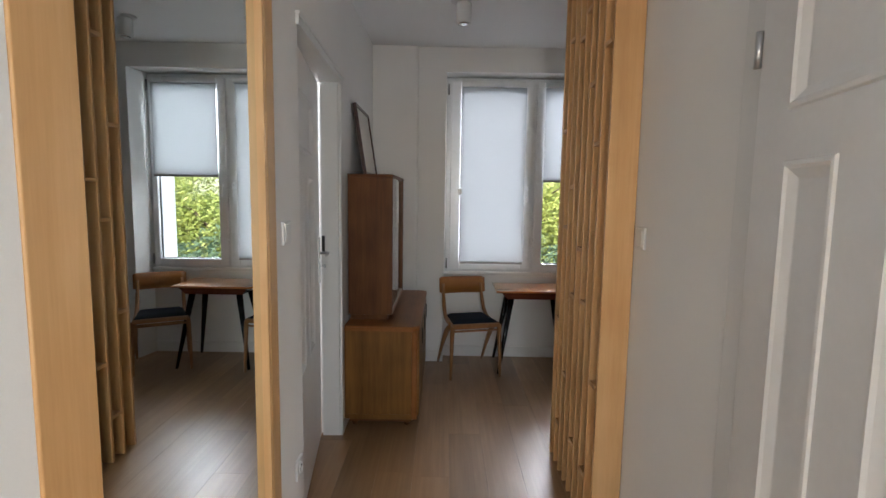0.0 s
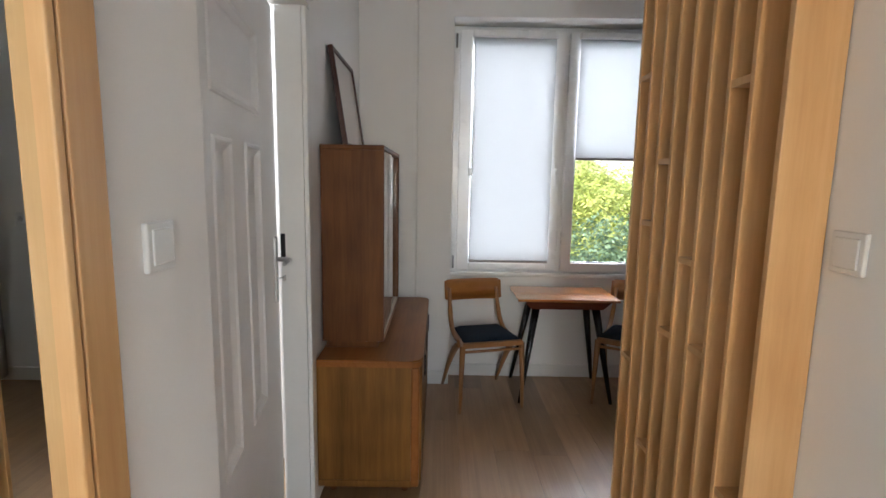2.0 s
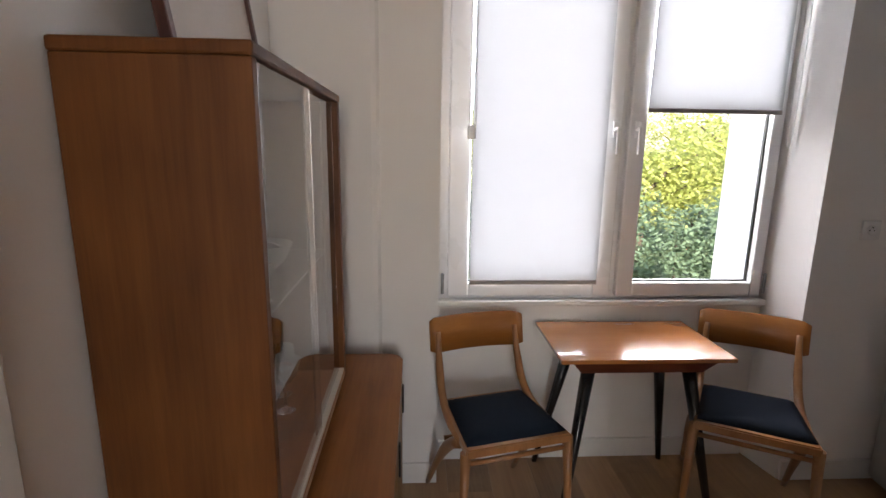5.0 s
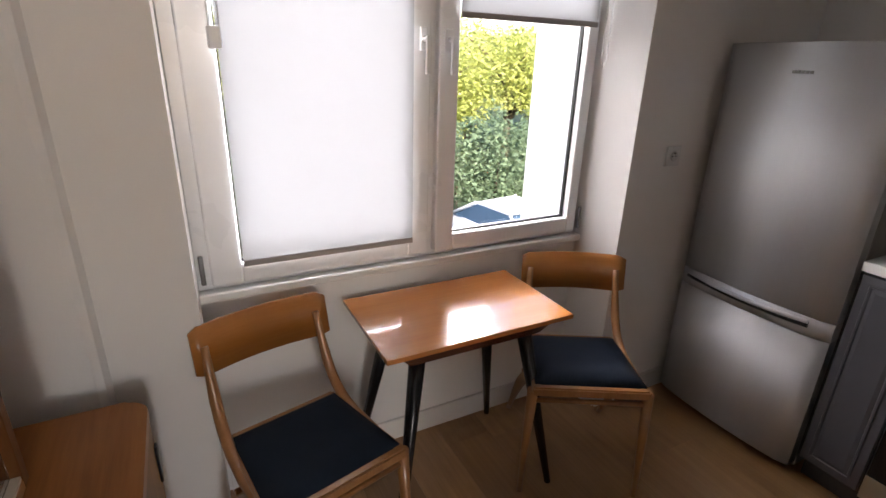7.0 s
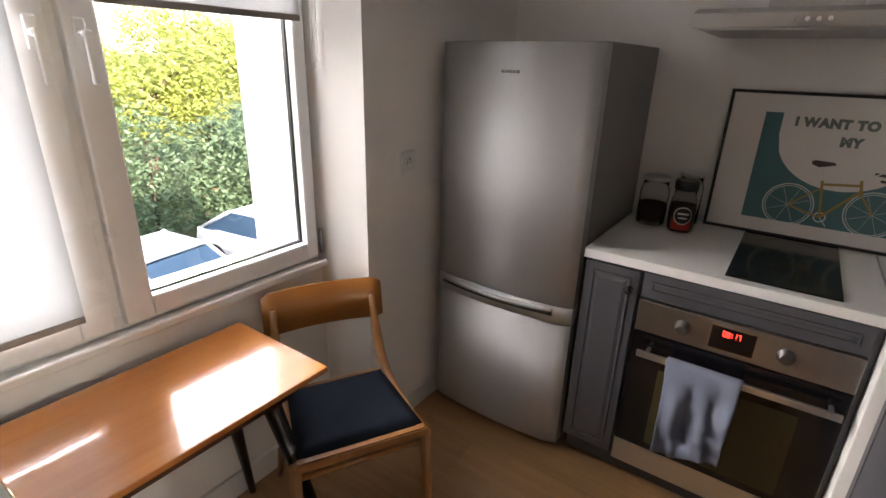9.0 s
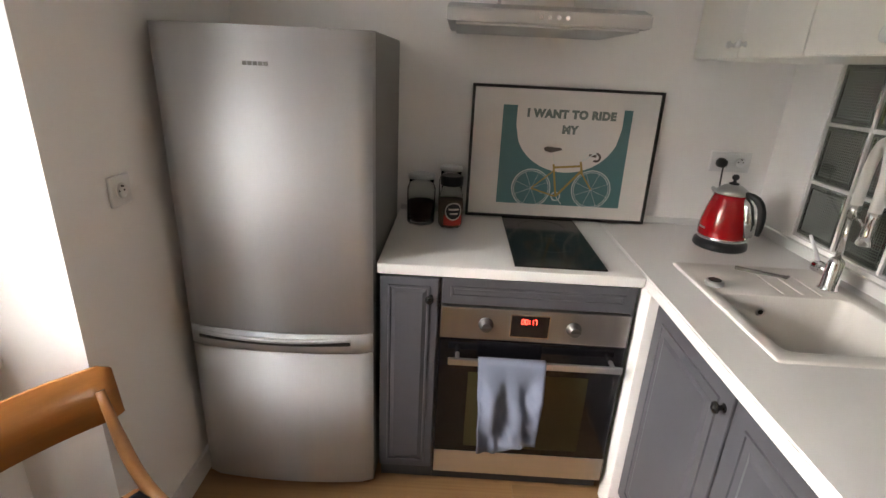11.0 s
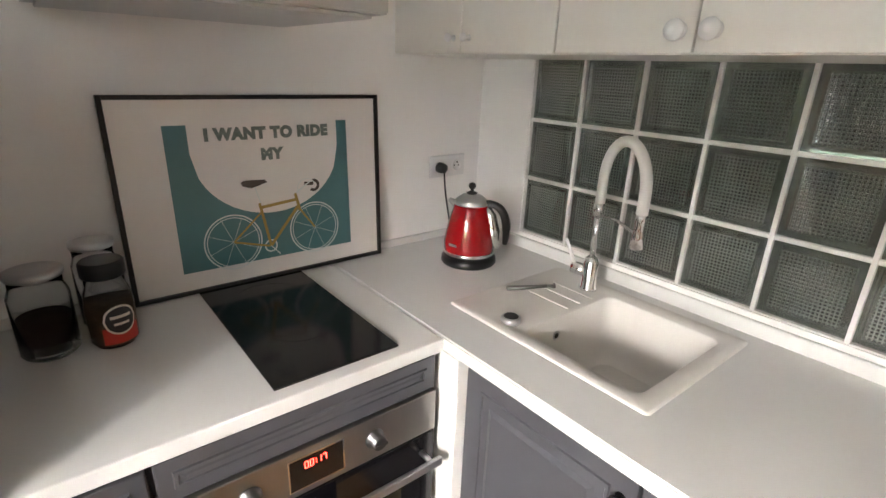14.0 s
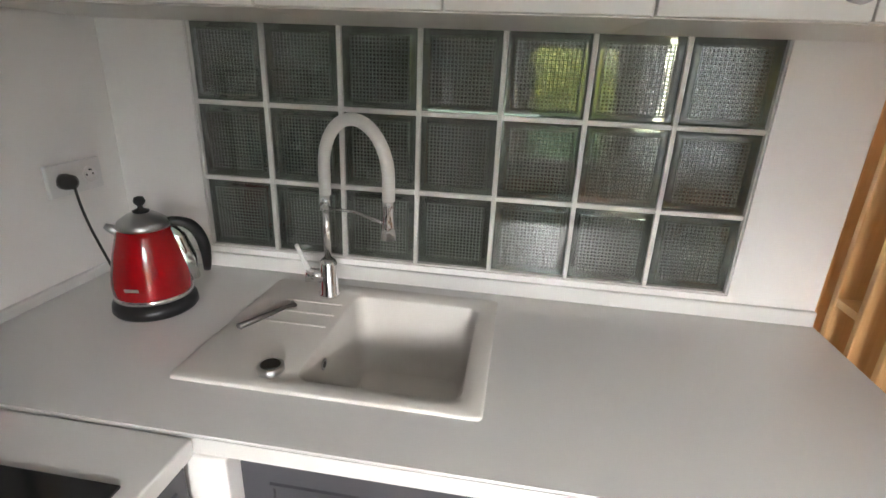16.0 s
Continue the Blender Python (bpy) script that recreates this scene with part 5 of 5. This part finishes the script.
sheet = part("sheet", B(-0.005, 0.005, -PW / 2 + t, PW / 2 - t, t, PH - t), M_PAPER, poster, "white poster paper under glass")
AR = PW / PH


def ring(cu, cv, r, w, a0=0, a1=360, n=40):
    """Pieces of a ring; the radius is in u."""
    out = []
    for k in range(n):
        a, b = radians(a0 + (a1 - a0) * k / n), radians(a0 + (a1 - a0) * (k + 1) / n)
        out.append([(cu + (r - w) * math.cos(a), cv + (r - w) * AR * math.sin(a)), (cu + r * math.cos(a), cv + r * AR * math.sin(a)), (cu + r * math.cos(b), cv + r * AR * math.sin(b)), (cu + (r - w) * math.cos(b), cv + (r - w) * AR * math.sin(b))])
    return out


def bar(u0, v0, u1, v1, w):
    du, dv = u1 - u0, (v1 - v0) / AR
    n = math.hypot(du, dv)
    pu, pv = -dv / n * w / 2, du / n * w / 2 * AR
    return [(u0 + pu, v0 + pv), (u1 + pu, v1 + pv), (u1 - pu, v1 - pv), (u0 - pu, v0 - pv)]


# teal ground with a white arch hanging from the top
U0, U1, V0, V1 = 0.168, 0.85, 0.14, 0.885
A0, A1 = 0.243, 0.805
teal = [[(U0, V0), (A0, V0), (A0, V1), (U0, V1)], [(A1, V0), (U1, V0), (U1, V1), (A1, V1)]]
n = 30
for k in range(n):
    ua, ub = A0 + (A1 - A0) * k / n, A0 + (A1 - A0) * (k + 1) / n
    f = lambda u: V0 + 0.14 + 0.345 * math.sqrt(max(0, 1 - ((u - (A0 + A1) / 2) / ((A1 - A0) / 2)) ** 2))
    teal.append([(ua, f(ua)), (ub, f(ub)), (ub, V1), (ua, V1)])
flat("print_ground", teal, M_TEAL, 0.4, "teal printed ground", sheet)
w1, w2, wv, wr = (0.335, 0.745), (0.665, 0.735), 0, 0.108
for c, nm in ((w1, "rear"), (w2, "front")):
    wheel = ring(*c, wr, 0.005) + ring(*c, wr - 0.011, 0.003)
    for k in range(8):
        a = radians(22.5 + k * 45)
        wheel.append(bar(c[0], c[1], c[0] + (wr - 0.01) * math.cos(a), c[1] + (wr - 0.01) * AR * math.sin(a), 0.0014))
    flat("wheel", wheel, M_WHITEINK, 1.4, "white printed " + nm + " bicycle wheel", sheet, 0.02, 0.014)
flat("chainwheel", ring(0.475, 0.80, 0.026, 0.006) + [bar(0.475, 0.80, 0.51, 0.86, 0.004)], M_WHITEINK, 1.5, "white printed chainwheel", sheet, 0.02, 0.014)
flat("seat_post", [bar(0.43, 0.44, 0.45, 0.55, 0.004)], M_WHITEINK, 1.4, "white printed seat post", sheet, 0.02, 0.014)
gold = [bar(0.445, 0.55, 0.475, 0.80, 0.011), bar(0.45, 0.575, 0.59, 0.555, 0.012), bar(0.475, 0.80, 0.60, 0.59, 0.012), bar(0.335, 0.745, 0.47, 0.80, 0.008), bar(0.335, 0.745, 0.45, 0.60, 0.007), bar(0.59, 0.52, 0.605, 0.62, 0.012), bar(0.603, 0.61, 0.665, 0.735, 0.008)]
flat("bicycle_frame", gold, M_GOLD, 2.4, "mustard printed bicycle frame", sheet, 0.02, 0.014)
flat("saddle", [[(0.385, 0.435), (0.40, 0.425), (0.475, 0.43), (0.485, 0.445), (0.45, 0.46), (0.42, 0.47), (0.39, 0.455)]], M_BROWNINK, 3.2, "dark brown printed saddle", sheet, 0.018, 0.008)
flat("handlebars", ring(0.672, 0.49, 0.026, 0.012, -100, 130, 16) + [bar(0.632, 0.475, 0.672, 0.48, 0.014)], M_BROWNINK, 3.2, "dark brown printed handlebars", sheet, 0.018, 0.008)
flat("brake_loops", ring(0.64, 0.5, 0.04, 0.003, 150, 330, 16) + [bar(0.595, 0.52, 0.66, 0.46, 0.006)], M_WHITEINK, 3.8, "white printed brake cables", sheet, 0.02, 0.01)


def lettering(text, u, v, size, name):
    cu = bpy.data.curves.new(name, "FONT")
    cu.body, cu.size, cu.align_x, cu.align_y, cu.extrude, cu.offset = text, size, "CENTER", "CENTER", 0.0003, 0.0030
    cu.space_character, cu.space_word = 1.12, 1.0
    cu.materials.append(M_INK)
    ob = new(name, cu)
    ob.parent = sheet
    ob.matrix_basis = Matrix.Translation((-0.0062, PW / 2 - u * PW, PH - v * PH)) @ Matrix(((0, 0, -1, 0), (-1, 0, 0, 0), (0, 1, 0, 0), (0, 0, 0, 1)))
    return tagged(ob, "grey-green printed lettering")


lettering("I WANT TO RIDE", 0.53, 0.193, 0.0405, "lettering")
lettering("MY", 0.53, 0.305, 0.0405, "lettering")

# ---------------- extractor hood ----------------
hood = thing("extractor_hood", (2.76, 3.83, 1.602), "slim stainless steel extractor hood above the hob", "extractor hood")
HW = 0.288
prof = [(-0.26, 0.0), (-0.26, 0.035), (-0.18, 0.055), (0.235, 0.07), (0.235, 0.0)]
bm = bmesh.new()
lo = [bm.verts.new((x, -HW, z)) for x, z in prof]
hi = [bm.verts.new((x, HW, z)) for x, z in prof]
for k in range(5):
    bm.faces.new((lo[k], lo[(k + 1) % 5], hi[(k + 1) % 5], hi[k]))
bm.faces.new(lo[::-1]), bm.faces.new(hi)
bmesh.ops.bevel(bm, geom=list(bm.edges), offset=0.004, segments=2, affect="EDGES")
part("canopy", bm, M_STEEL, hood)
part("filter_panel", B(-0.235, 0.22, -HW + 0.025, HW - 0.025, -0.008, 0.0, 0.002), M_TRIMGREY, hood, "grey filter panel on the underside")
for k in range(4):
    bm = frustum(bmesh.new(), (-0.266, -0.05 + 0.025 * k, 0.018), (-0.258, -0.05 + 0.025 * k, 0.018), 0.006, 0.006, 12)
    part("button", bm, M_CHROME, hood, "small round button")
part("duct_cover", B(0.02, 0.235, -0.12, 0.12, 0.066, CEIL - 1.604, 0.002), M_STEEL, hood, "steel chimney cover")

# ---------------- wall cabinets ----------------
xs = [EX - 0.001, 2.355, 1.73, 1.157]
for k in range(3):
    x1, x0 = xs[k], xs[k + 1] + 0.002
    w, cx = x1 - x0, (x1 + x0) / 2
    c = thing("wall_cabinet", (cx, 2.99, 1.545), ("cream wall cabinet with two flat doors and small knobs", "cream wall cabinet with two flat doors above the sink", "cream wall cabinet with two flat doors by the slatted screen")[k], "cabinet", "wall cabinets")
    part("body", B(-w / 2, w / 2, -0.178, 0.19, 0.0, 0.72, 0.001), M_CREAM, c)
    for s in (0, 1):
        dx0 = -w / 2 + 0.001 + s * w / 2
        d = part("door", B(dx0, dx0 + w / 2 - 0.003, 0.1915, 0.21, 0.002, 0.718, 0.002), M_CREAM, c)
        kx = (dx0 + 0.03) if s else (dx0 + w / 2 - 0.033)
        r = 0.011 if k == 0 else 0.019
        knob(Matrix.Translation((kx, 0.21, 0.04)) @ pose(0, 0, 0, 0, 0, 180), d, M_CERAM, "white turned knob", r)

# ---------------- glass blocks ----------------
GX0, GZ0, GP = 1.366, 0.957, 0.1983
panel = thing("glass_block_panel", (2.06, GY - 0.05, GZ0), "panel of ribbed glass blocks in white grout above the sink", "glass blocks")
panel["kind"] = "structure"
bm = bmesh.new()
for k in range(8):
    xc = GX0 + k * GP
    xa, xb = (xc, xc + 0.004) if k == 0 else ((xc - 0.006, xc - 0.0) if k == 7 else (xc - 0.0055, xc + 0.0055))
    box(bm, xa - 2.06, xb - 2.06, -0.048, 0.047, 0, 3 * GP, 0.001, 1)
for k in range(4):
    zc = k * GP
    za, zb2 = (zc, zc + 0.004) if k == 0 else ((zc - 0.006, zc) if k == 3 else (zc - 0.0055, zc + 0.0055))
    for q in range(7):
        box(bm, GX0 + q * GP + 0.006 - 2.06, GX0 + (q + 1) * GP - 0.006 - 2.06, -0.048, 0.0465, za, zb2)
part("grout", bm, M_BLOCKGLUE, panel, "narrow white joints")


def block_mesh():
    """One block: a pressed front with fine upright ribs inside a plain rim, and a back with level ribs."""
    bm = bmesh.new()
    h = GP / 2 - 0.0065
    rim, nr = h - 0.018, 17
    # front shell
    pr = [(h, 0.031), (h, 0.038), (h - 0.006, 0.044), (rim + 0.004, 0.044), (rim, 0.041)]
    loops = [[bm.verts.new((sx * a, y, sz * a)) for sx, sz in ((-1, -1), (1, -1), (1, 1), (-1, 1))] for a, y in pr]
    for a, b in zip(loops, loops[1:]):
        for q in range(4):
            bm.faces.new((a[q], a[(q + 1) % 4], b[(q + 1) % 4], b[q]))
    bm.faces.new(loops[-1])
    bm.faces.new([bm.verts.new((sx * h, 0.031, sz * h)) for sx, sz in ((-1, 1), (1, 1), (1, -1), (-1, -1))])
    # upright ribs behind the front, level ribs on the far face
    for k in range(nr):
        c0 = -rim + 2 * rim * (k + 0.5) / nr
        w = rim / nr * 0.42
        for up_right, y0, y1 in ((True, 0.0375, 0.0402), (False, 0.0335, 0.0365)):
            pts = [(c0 - w, y0), (c0 - w * 0.5, (y0 + y1) / 2 * 0.4 + y1 * 0.6), (c0, y1), (c0 + w * 0.5, (y0 + y1) / 2 * 0.4 + y1 * 0.6), (c0 + w, y0)]
            ends = []
            for e in (-rim, rim):
                ends.append([bm.verts.new((p, y, e) if up_right else (e, y, p)) for p, y in pts])
            for q in range(4):
                f = bm.faces.new((ends[0][q], ends[0][q + 1], ends[1][q + 1], ends[1][q]))
                f.smooth, f.material_index = True, 1
            bm.faces.new((ends[0][0], ends[0][4], ends[1][4], ends[1][0]))
            bm.faces.new(ends[0]), bm.faces.new(ends[1][::-1])
    box(bm, -h, h, -0.044, -0.039, -h, h)
    bmesh.ops.recalc_face_normals(bm, faces=bm.faces)
    me = bpy.data.meshes.new("glass_block")
    bm.to_mesh(me)
    bm.free()
    me.materials.append(M_BLOCK)
    me.materials.append(M_RIB)
    return me


me = block_mesh()
for k in range(7):
    for q in range(3):
        g = new("glass_block", me)
        g.parent = panel
        g.location = (GX0 + (k + 0.5) * GP - 2.06, 0, (q + 0.5) * GP)

# ---------------- outside ----------------
GZ = -3.3
setting("ground", B(-400, 400, 5.9, 900, GZ - 0.2, GZ), plain("grass_and_earth", (0.07, 0.1, 0.03), 0.9, vary=0.4, scale=0.8, grain=8, bumps=0.4), "grass outside")
setting("road", B(-30, 40, 9.0, 15.2, GZ, GZ + 0.02), plain("asphalt", (0.055, 0.055, 0.06), 0.85, vary=0.2, scale=0.6, grain=30, bumps=0.3), "asphalt parking lane")
setting("facade", B(-8, 12, 5.535, 5.56, GZ, 0.55), M_TRIM, "white rendered outer wall below the window")
M_LEAF_D = leaf_mat("hedge_leaves", (0.1, 0.155, 0.09), (0.19, 0.27, 0.16))
# Tree leaves brightened and yellowed: part of the sunlight sits in their colour.
M_LEAF_L = leaf_mat("sunlit_tree_leaves", (0.26, 0.33, 0.08), (0.58, 0.6, 0.2))
M_BARK = plain("bark", (0.09, 0.065, 0.045), 0.9, vary=0.3, scale=8, grain=40, bumps=0.8)


def leaves(bm, rng, cx, cy, cz, rx, ry, rz, count, size, fill=0.55):
    """Many small folded leaves scattered through an uneven cloud."""
    for _ in range(count):
        while True:
            p = Vector((rng.uniform(-1, 1), rng.uniform(-1, 1), rng.uniform(-1, 1)))
            if fill < p.length < 1:
                break
        q = p * (1 + 0.35 * noise.noise(p * 2.3 + Vector((cx, cy, cz))))
        c = Vector((cx + q.x * rx, cy + q.y * ry, cz + q.z * rz))
        a, t = rng.uniform(0, 6.283), rng.uniform(-0.9, 0.9)
        s = size * rng.uniform(0.6, 1.3)
        u = Vector((math.cos(a), math.sin(a), t)).normalized() * s
        w = u.cross(Vector((rng.uniform(-1, 1), rng.uniform(-1, 1), 1))).normalized() * s * 0.45
        vs = [bm.verts.new(v) for v in (c - u, c + w, c + u, c - w)]
        bm.faces.new(vs)


rng = random.Random(11)
hedge = bmesh.new()
for k in range(22):
    x = -11 + k * 1.6 + rng.uniform(-0.4, 0.4)
    leaves(hedge, rng, x, 16.8 + rng.uniform(-0.4, 0.5), GZ + 1.7 + rng.uniform(-0.2, 0.3), 1.5, 1.2, 1.75 + rng.uniform(-0.2, 0.3), 3200, 0.085, 0.45)
hd = thing("hedge", (5, 16.8, GZ), "tall dense dark green hedge behind the parked cars", "hedge")
tagged(part("leaves", at(hedge, 5, 16.8, GZ), M_LEAF_D, hd), kind="stuff")
bm = bmesh.new()
for k in range(26):
    x = -11 + k * 1.35 - 5
    frustum(bm, (x, 0, 0), (x + rng.uniform(-0.3, 0.3), rng.uniform(-0.2, 0.2), 2.4), 0.06, 0.02, 7)
tagged(part("stems", bm, M_BARK, hd), kind="stuff")


def tree(x, y, height, crown, seed):
    rng = random.Random(seed)
    t = thing("tree", (x, y, GZ), "leafy broad tree with sunlit yellow-green put into its leaf colour", "tree", "trees behind the hedge")
    bm = bmesh.new()
    tube(bm, [(0, 0, 0), (0.1, 0.05, height * 0.3), (0.0, 0.0, height * 0.6), (0.15, 0, height * 0.85)], [0.28, 0.22, 0.14, 0.05], 10)
    tips = []
    for k in range(9):
        a, z = rng.uniform(0, 6.283), height * rng.uniform(0.3, 0.65)
        tip = Vector((math.cos(a) * crown * 0.75, math.sin(a) * crown * 0.75, z + crown * rng.uniform(0.2, 0.8)))
        tube(bm, [(0, 0, z), tip * 0.5 + Vector((0, 0, z * 0.5 + 0.3)), tip], [0.11, 0.07, 0.025], 7)
        tips.append(tip)
    part("trunk", bm, M_BARK, t)
    bm = bmesh.new()
    for tip in tips + [Vector((0, 0, height * 0.85)), Vector((crown * 0.3, 0, height * 0.6)), Vector((-crown * 0.3, 0, height * 0.65))]:
        leaves(bm, rng, tip.x, tip.y, tip.z, crown * 0.55, crown * 0.55, crown * 0.42, 1100, 0.11, 0.3)
    part("crown", bm, M_LEAF_L, t)
    return t


for k, (x, y, hh, cr) in enumerate(((-7, 23, 5.2, 2.6), (-1.5, 22, 4.6, 2.6), (3.8, 23.5, 5.6, 2.7), (9.0, 22, 4.3, 2.5), (14.5, 24, 6.0, 2.8), (20, 22, 5.2, 2.6),
                                  (-5, 31, 6.0, 3.0), (1, 32, 5.6, 2.9), (6.5, 31, 6.3, 3.1), (11.5, 32, 5.5, 2.8), (16.5, 31, 6.2, 3.1), (22, 32, 5.8, 3.0), (27.5, 31, 6.4, 3.1), (33, 30, 5.7, 3.0))):
    tree(x, y, hh, cr, 20 + k)

M_CARWHITE = plain("white_car_paint", (0.75, 0.76, 0.78), 0.2, vary=0.02, coat=0.8, bumps=0.0)
M_CARGLASS = solid("car_glass", (0.05, 0.09, 0.14), 0.05)
M_TYRE = plain("tyre_rubber", (0.02, 0.02, 0.02), 0.8)


def car(x, y, rz, label):
    c = thing("parked_car", (x, y, GZ + 0.02), label, "car", "parked cars", rz)
    W, L = 0.86, 2.1
    bm = bmesh.new()
    rows = [(-L, 0.35, 0.62, 0.78), (-L + 0.15, 0.28, 0.8, 0.84), (-0.9, 0.28, 0.95, W), (0.0, 0.28, 0.97, W), (1.2, 0.28, 0.97, W), (L - 0.1, 0.3, 0.92, 0.82), (L, 0.4, 0.7, 0.76)]
    loops = []
    for yy, z0, z1, w in rows:
        loops.append([bm.verts.new(p) for p in ((-w, yy, z0), (-w - 0.01, yy, (z0 + z1) / 2), (-w * 0.93, yy, z1), (w * 0.93, yy, z1), (w + 0.01, yy, (z0 + z1) / 2), (w, yy, z0))])
    for a, b in zip(loops, loops[1:]):
        for q in range(6):
            bm.faces.new((a[q], a[(q + 1) % 6], b[(q + 1) % 6], b[q])).smooth = True
    bm.faces.new(loops[0][::-1]), bm.faces.new(loops[-1])
    part("body", bm, M_CARWHITE, c)
    bm = bmesh.new()
    rows = [(-1.0, 0.94, 0.96, 0.78), (-0.35, 0.95, 1.38, 0.66), (0.9, 0.95, 1.42, 0.66), (1.75, 0.94, 1.0, 0.76)]
    loops = [[bm.verts.new(p) for p in ((-0.8, yy, z0), (-w, yy, z1), (w, yy, z1), (0.8, yy, z0))] for yy, z0, z1, w in rows]
    for a, b in zip(loops, loops[1:]):
        for q in range(4):
            bm.faces.new((a[q], a[(q + 1) % 4], b[(q + 1) % 4], b[q]))
    bm.faces.new(loops[0][::-1]), bm.faces.new(loops[-1])
    part("windows", bm, M_CARGLASS, c, "dark blue-tinted car windows")
    part("roof", B(-0.67, 0.67, -0.3, 0.95, 1.40, 1.455, 0.02), M_CARWHITE, c)
    for s in (-1, 1):
        part("pillar", tube(bmesh.new(), [(s * 0.79, -1.0, 0.96), (s * 0.67, -0.33, 1.41)], 0.035, 8), M_CARWHITE, c)
        part("pillar", tube(bmesh.new(), [(s * 0.77, 1.72, 1.0), (s * 0.67, 0.93, 1.43)], 0.045, 8), M_CARWHITE, c)
        for yy in (-1.3, 1.3):
            bm = frustum(bmesh.new(), (s * 0.72, yy, 0.32), (s * 0.88, yy, 0.32), 0.32, 0.32, 24)
            wh = part("wheel", bm, M_TYRE, c)
            part("rim", frustum(bmesh.new(), (s * 0.875, yy, 0.32), (s * 0.885, yy, 0.32), 0.2, 0.2, 20), M_STEEL, wh)
    return c


car(4.75, 12.7, 8, "white parked hatchback with blue-tinted windows below the window")
car(7.65, 13.1, 8, "white parked car beside another on the asphalt")

# ---------------- floor planks ----------------
PLW, PLL = 0.193, 1.285
mesh_plank = None
rng = random.Random(2)
for i in range(int((EX - LX) / PLW) + 2):
    x = LX - 0.11 + i * PLW
    off = (i * 0.43 + 0.2 * (i % 3)) % 1.0
    j = 0
    y = -1.62 - off * PLL
    while y < 5.14:
        y0, y1 = max(y, -1.6), min(y + PLL, 5.148)
        if y1 - y0 > 0.05 and not (x > 2.4 and y1 > 2.8):
            if mesh_plank is None:
                mesh_plank = bpy.data.meshes.new("plank")
                bm = B(-0.5, 0.5, -0.5, 0.5, -0.012, 0.0)
                bm.to_mesh(mesh_plank)
                bm.free()
                mesh_plank.materials.append(M_FLOOR)
            p = new("plank", mesh_plank)
            p.parent = floor
            p.location = (x + PLW / 2, (y0 + y1) / 2, 0)
            p.scale = (PLW - 0.0007, y1 - y0 - 0.0007, 1)
        y += PLL
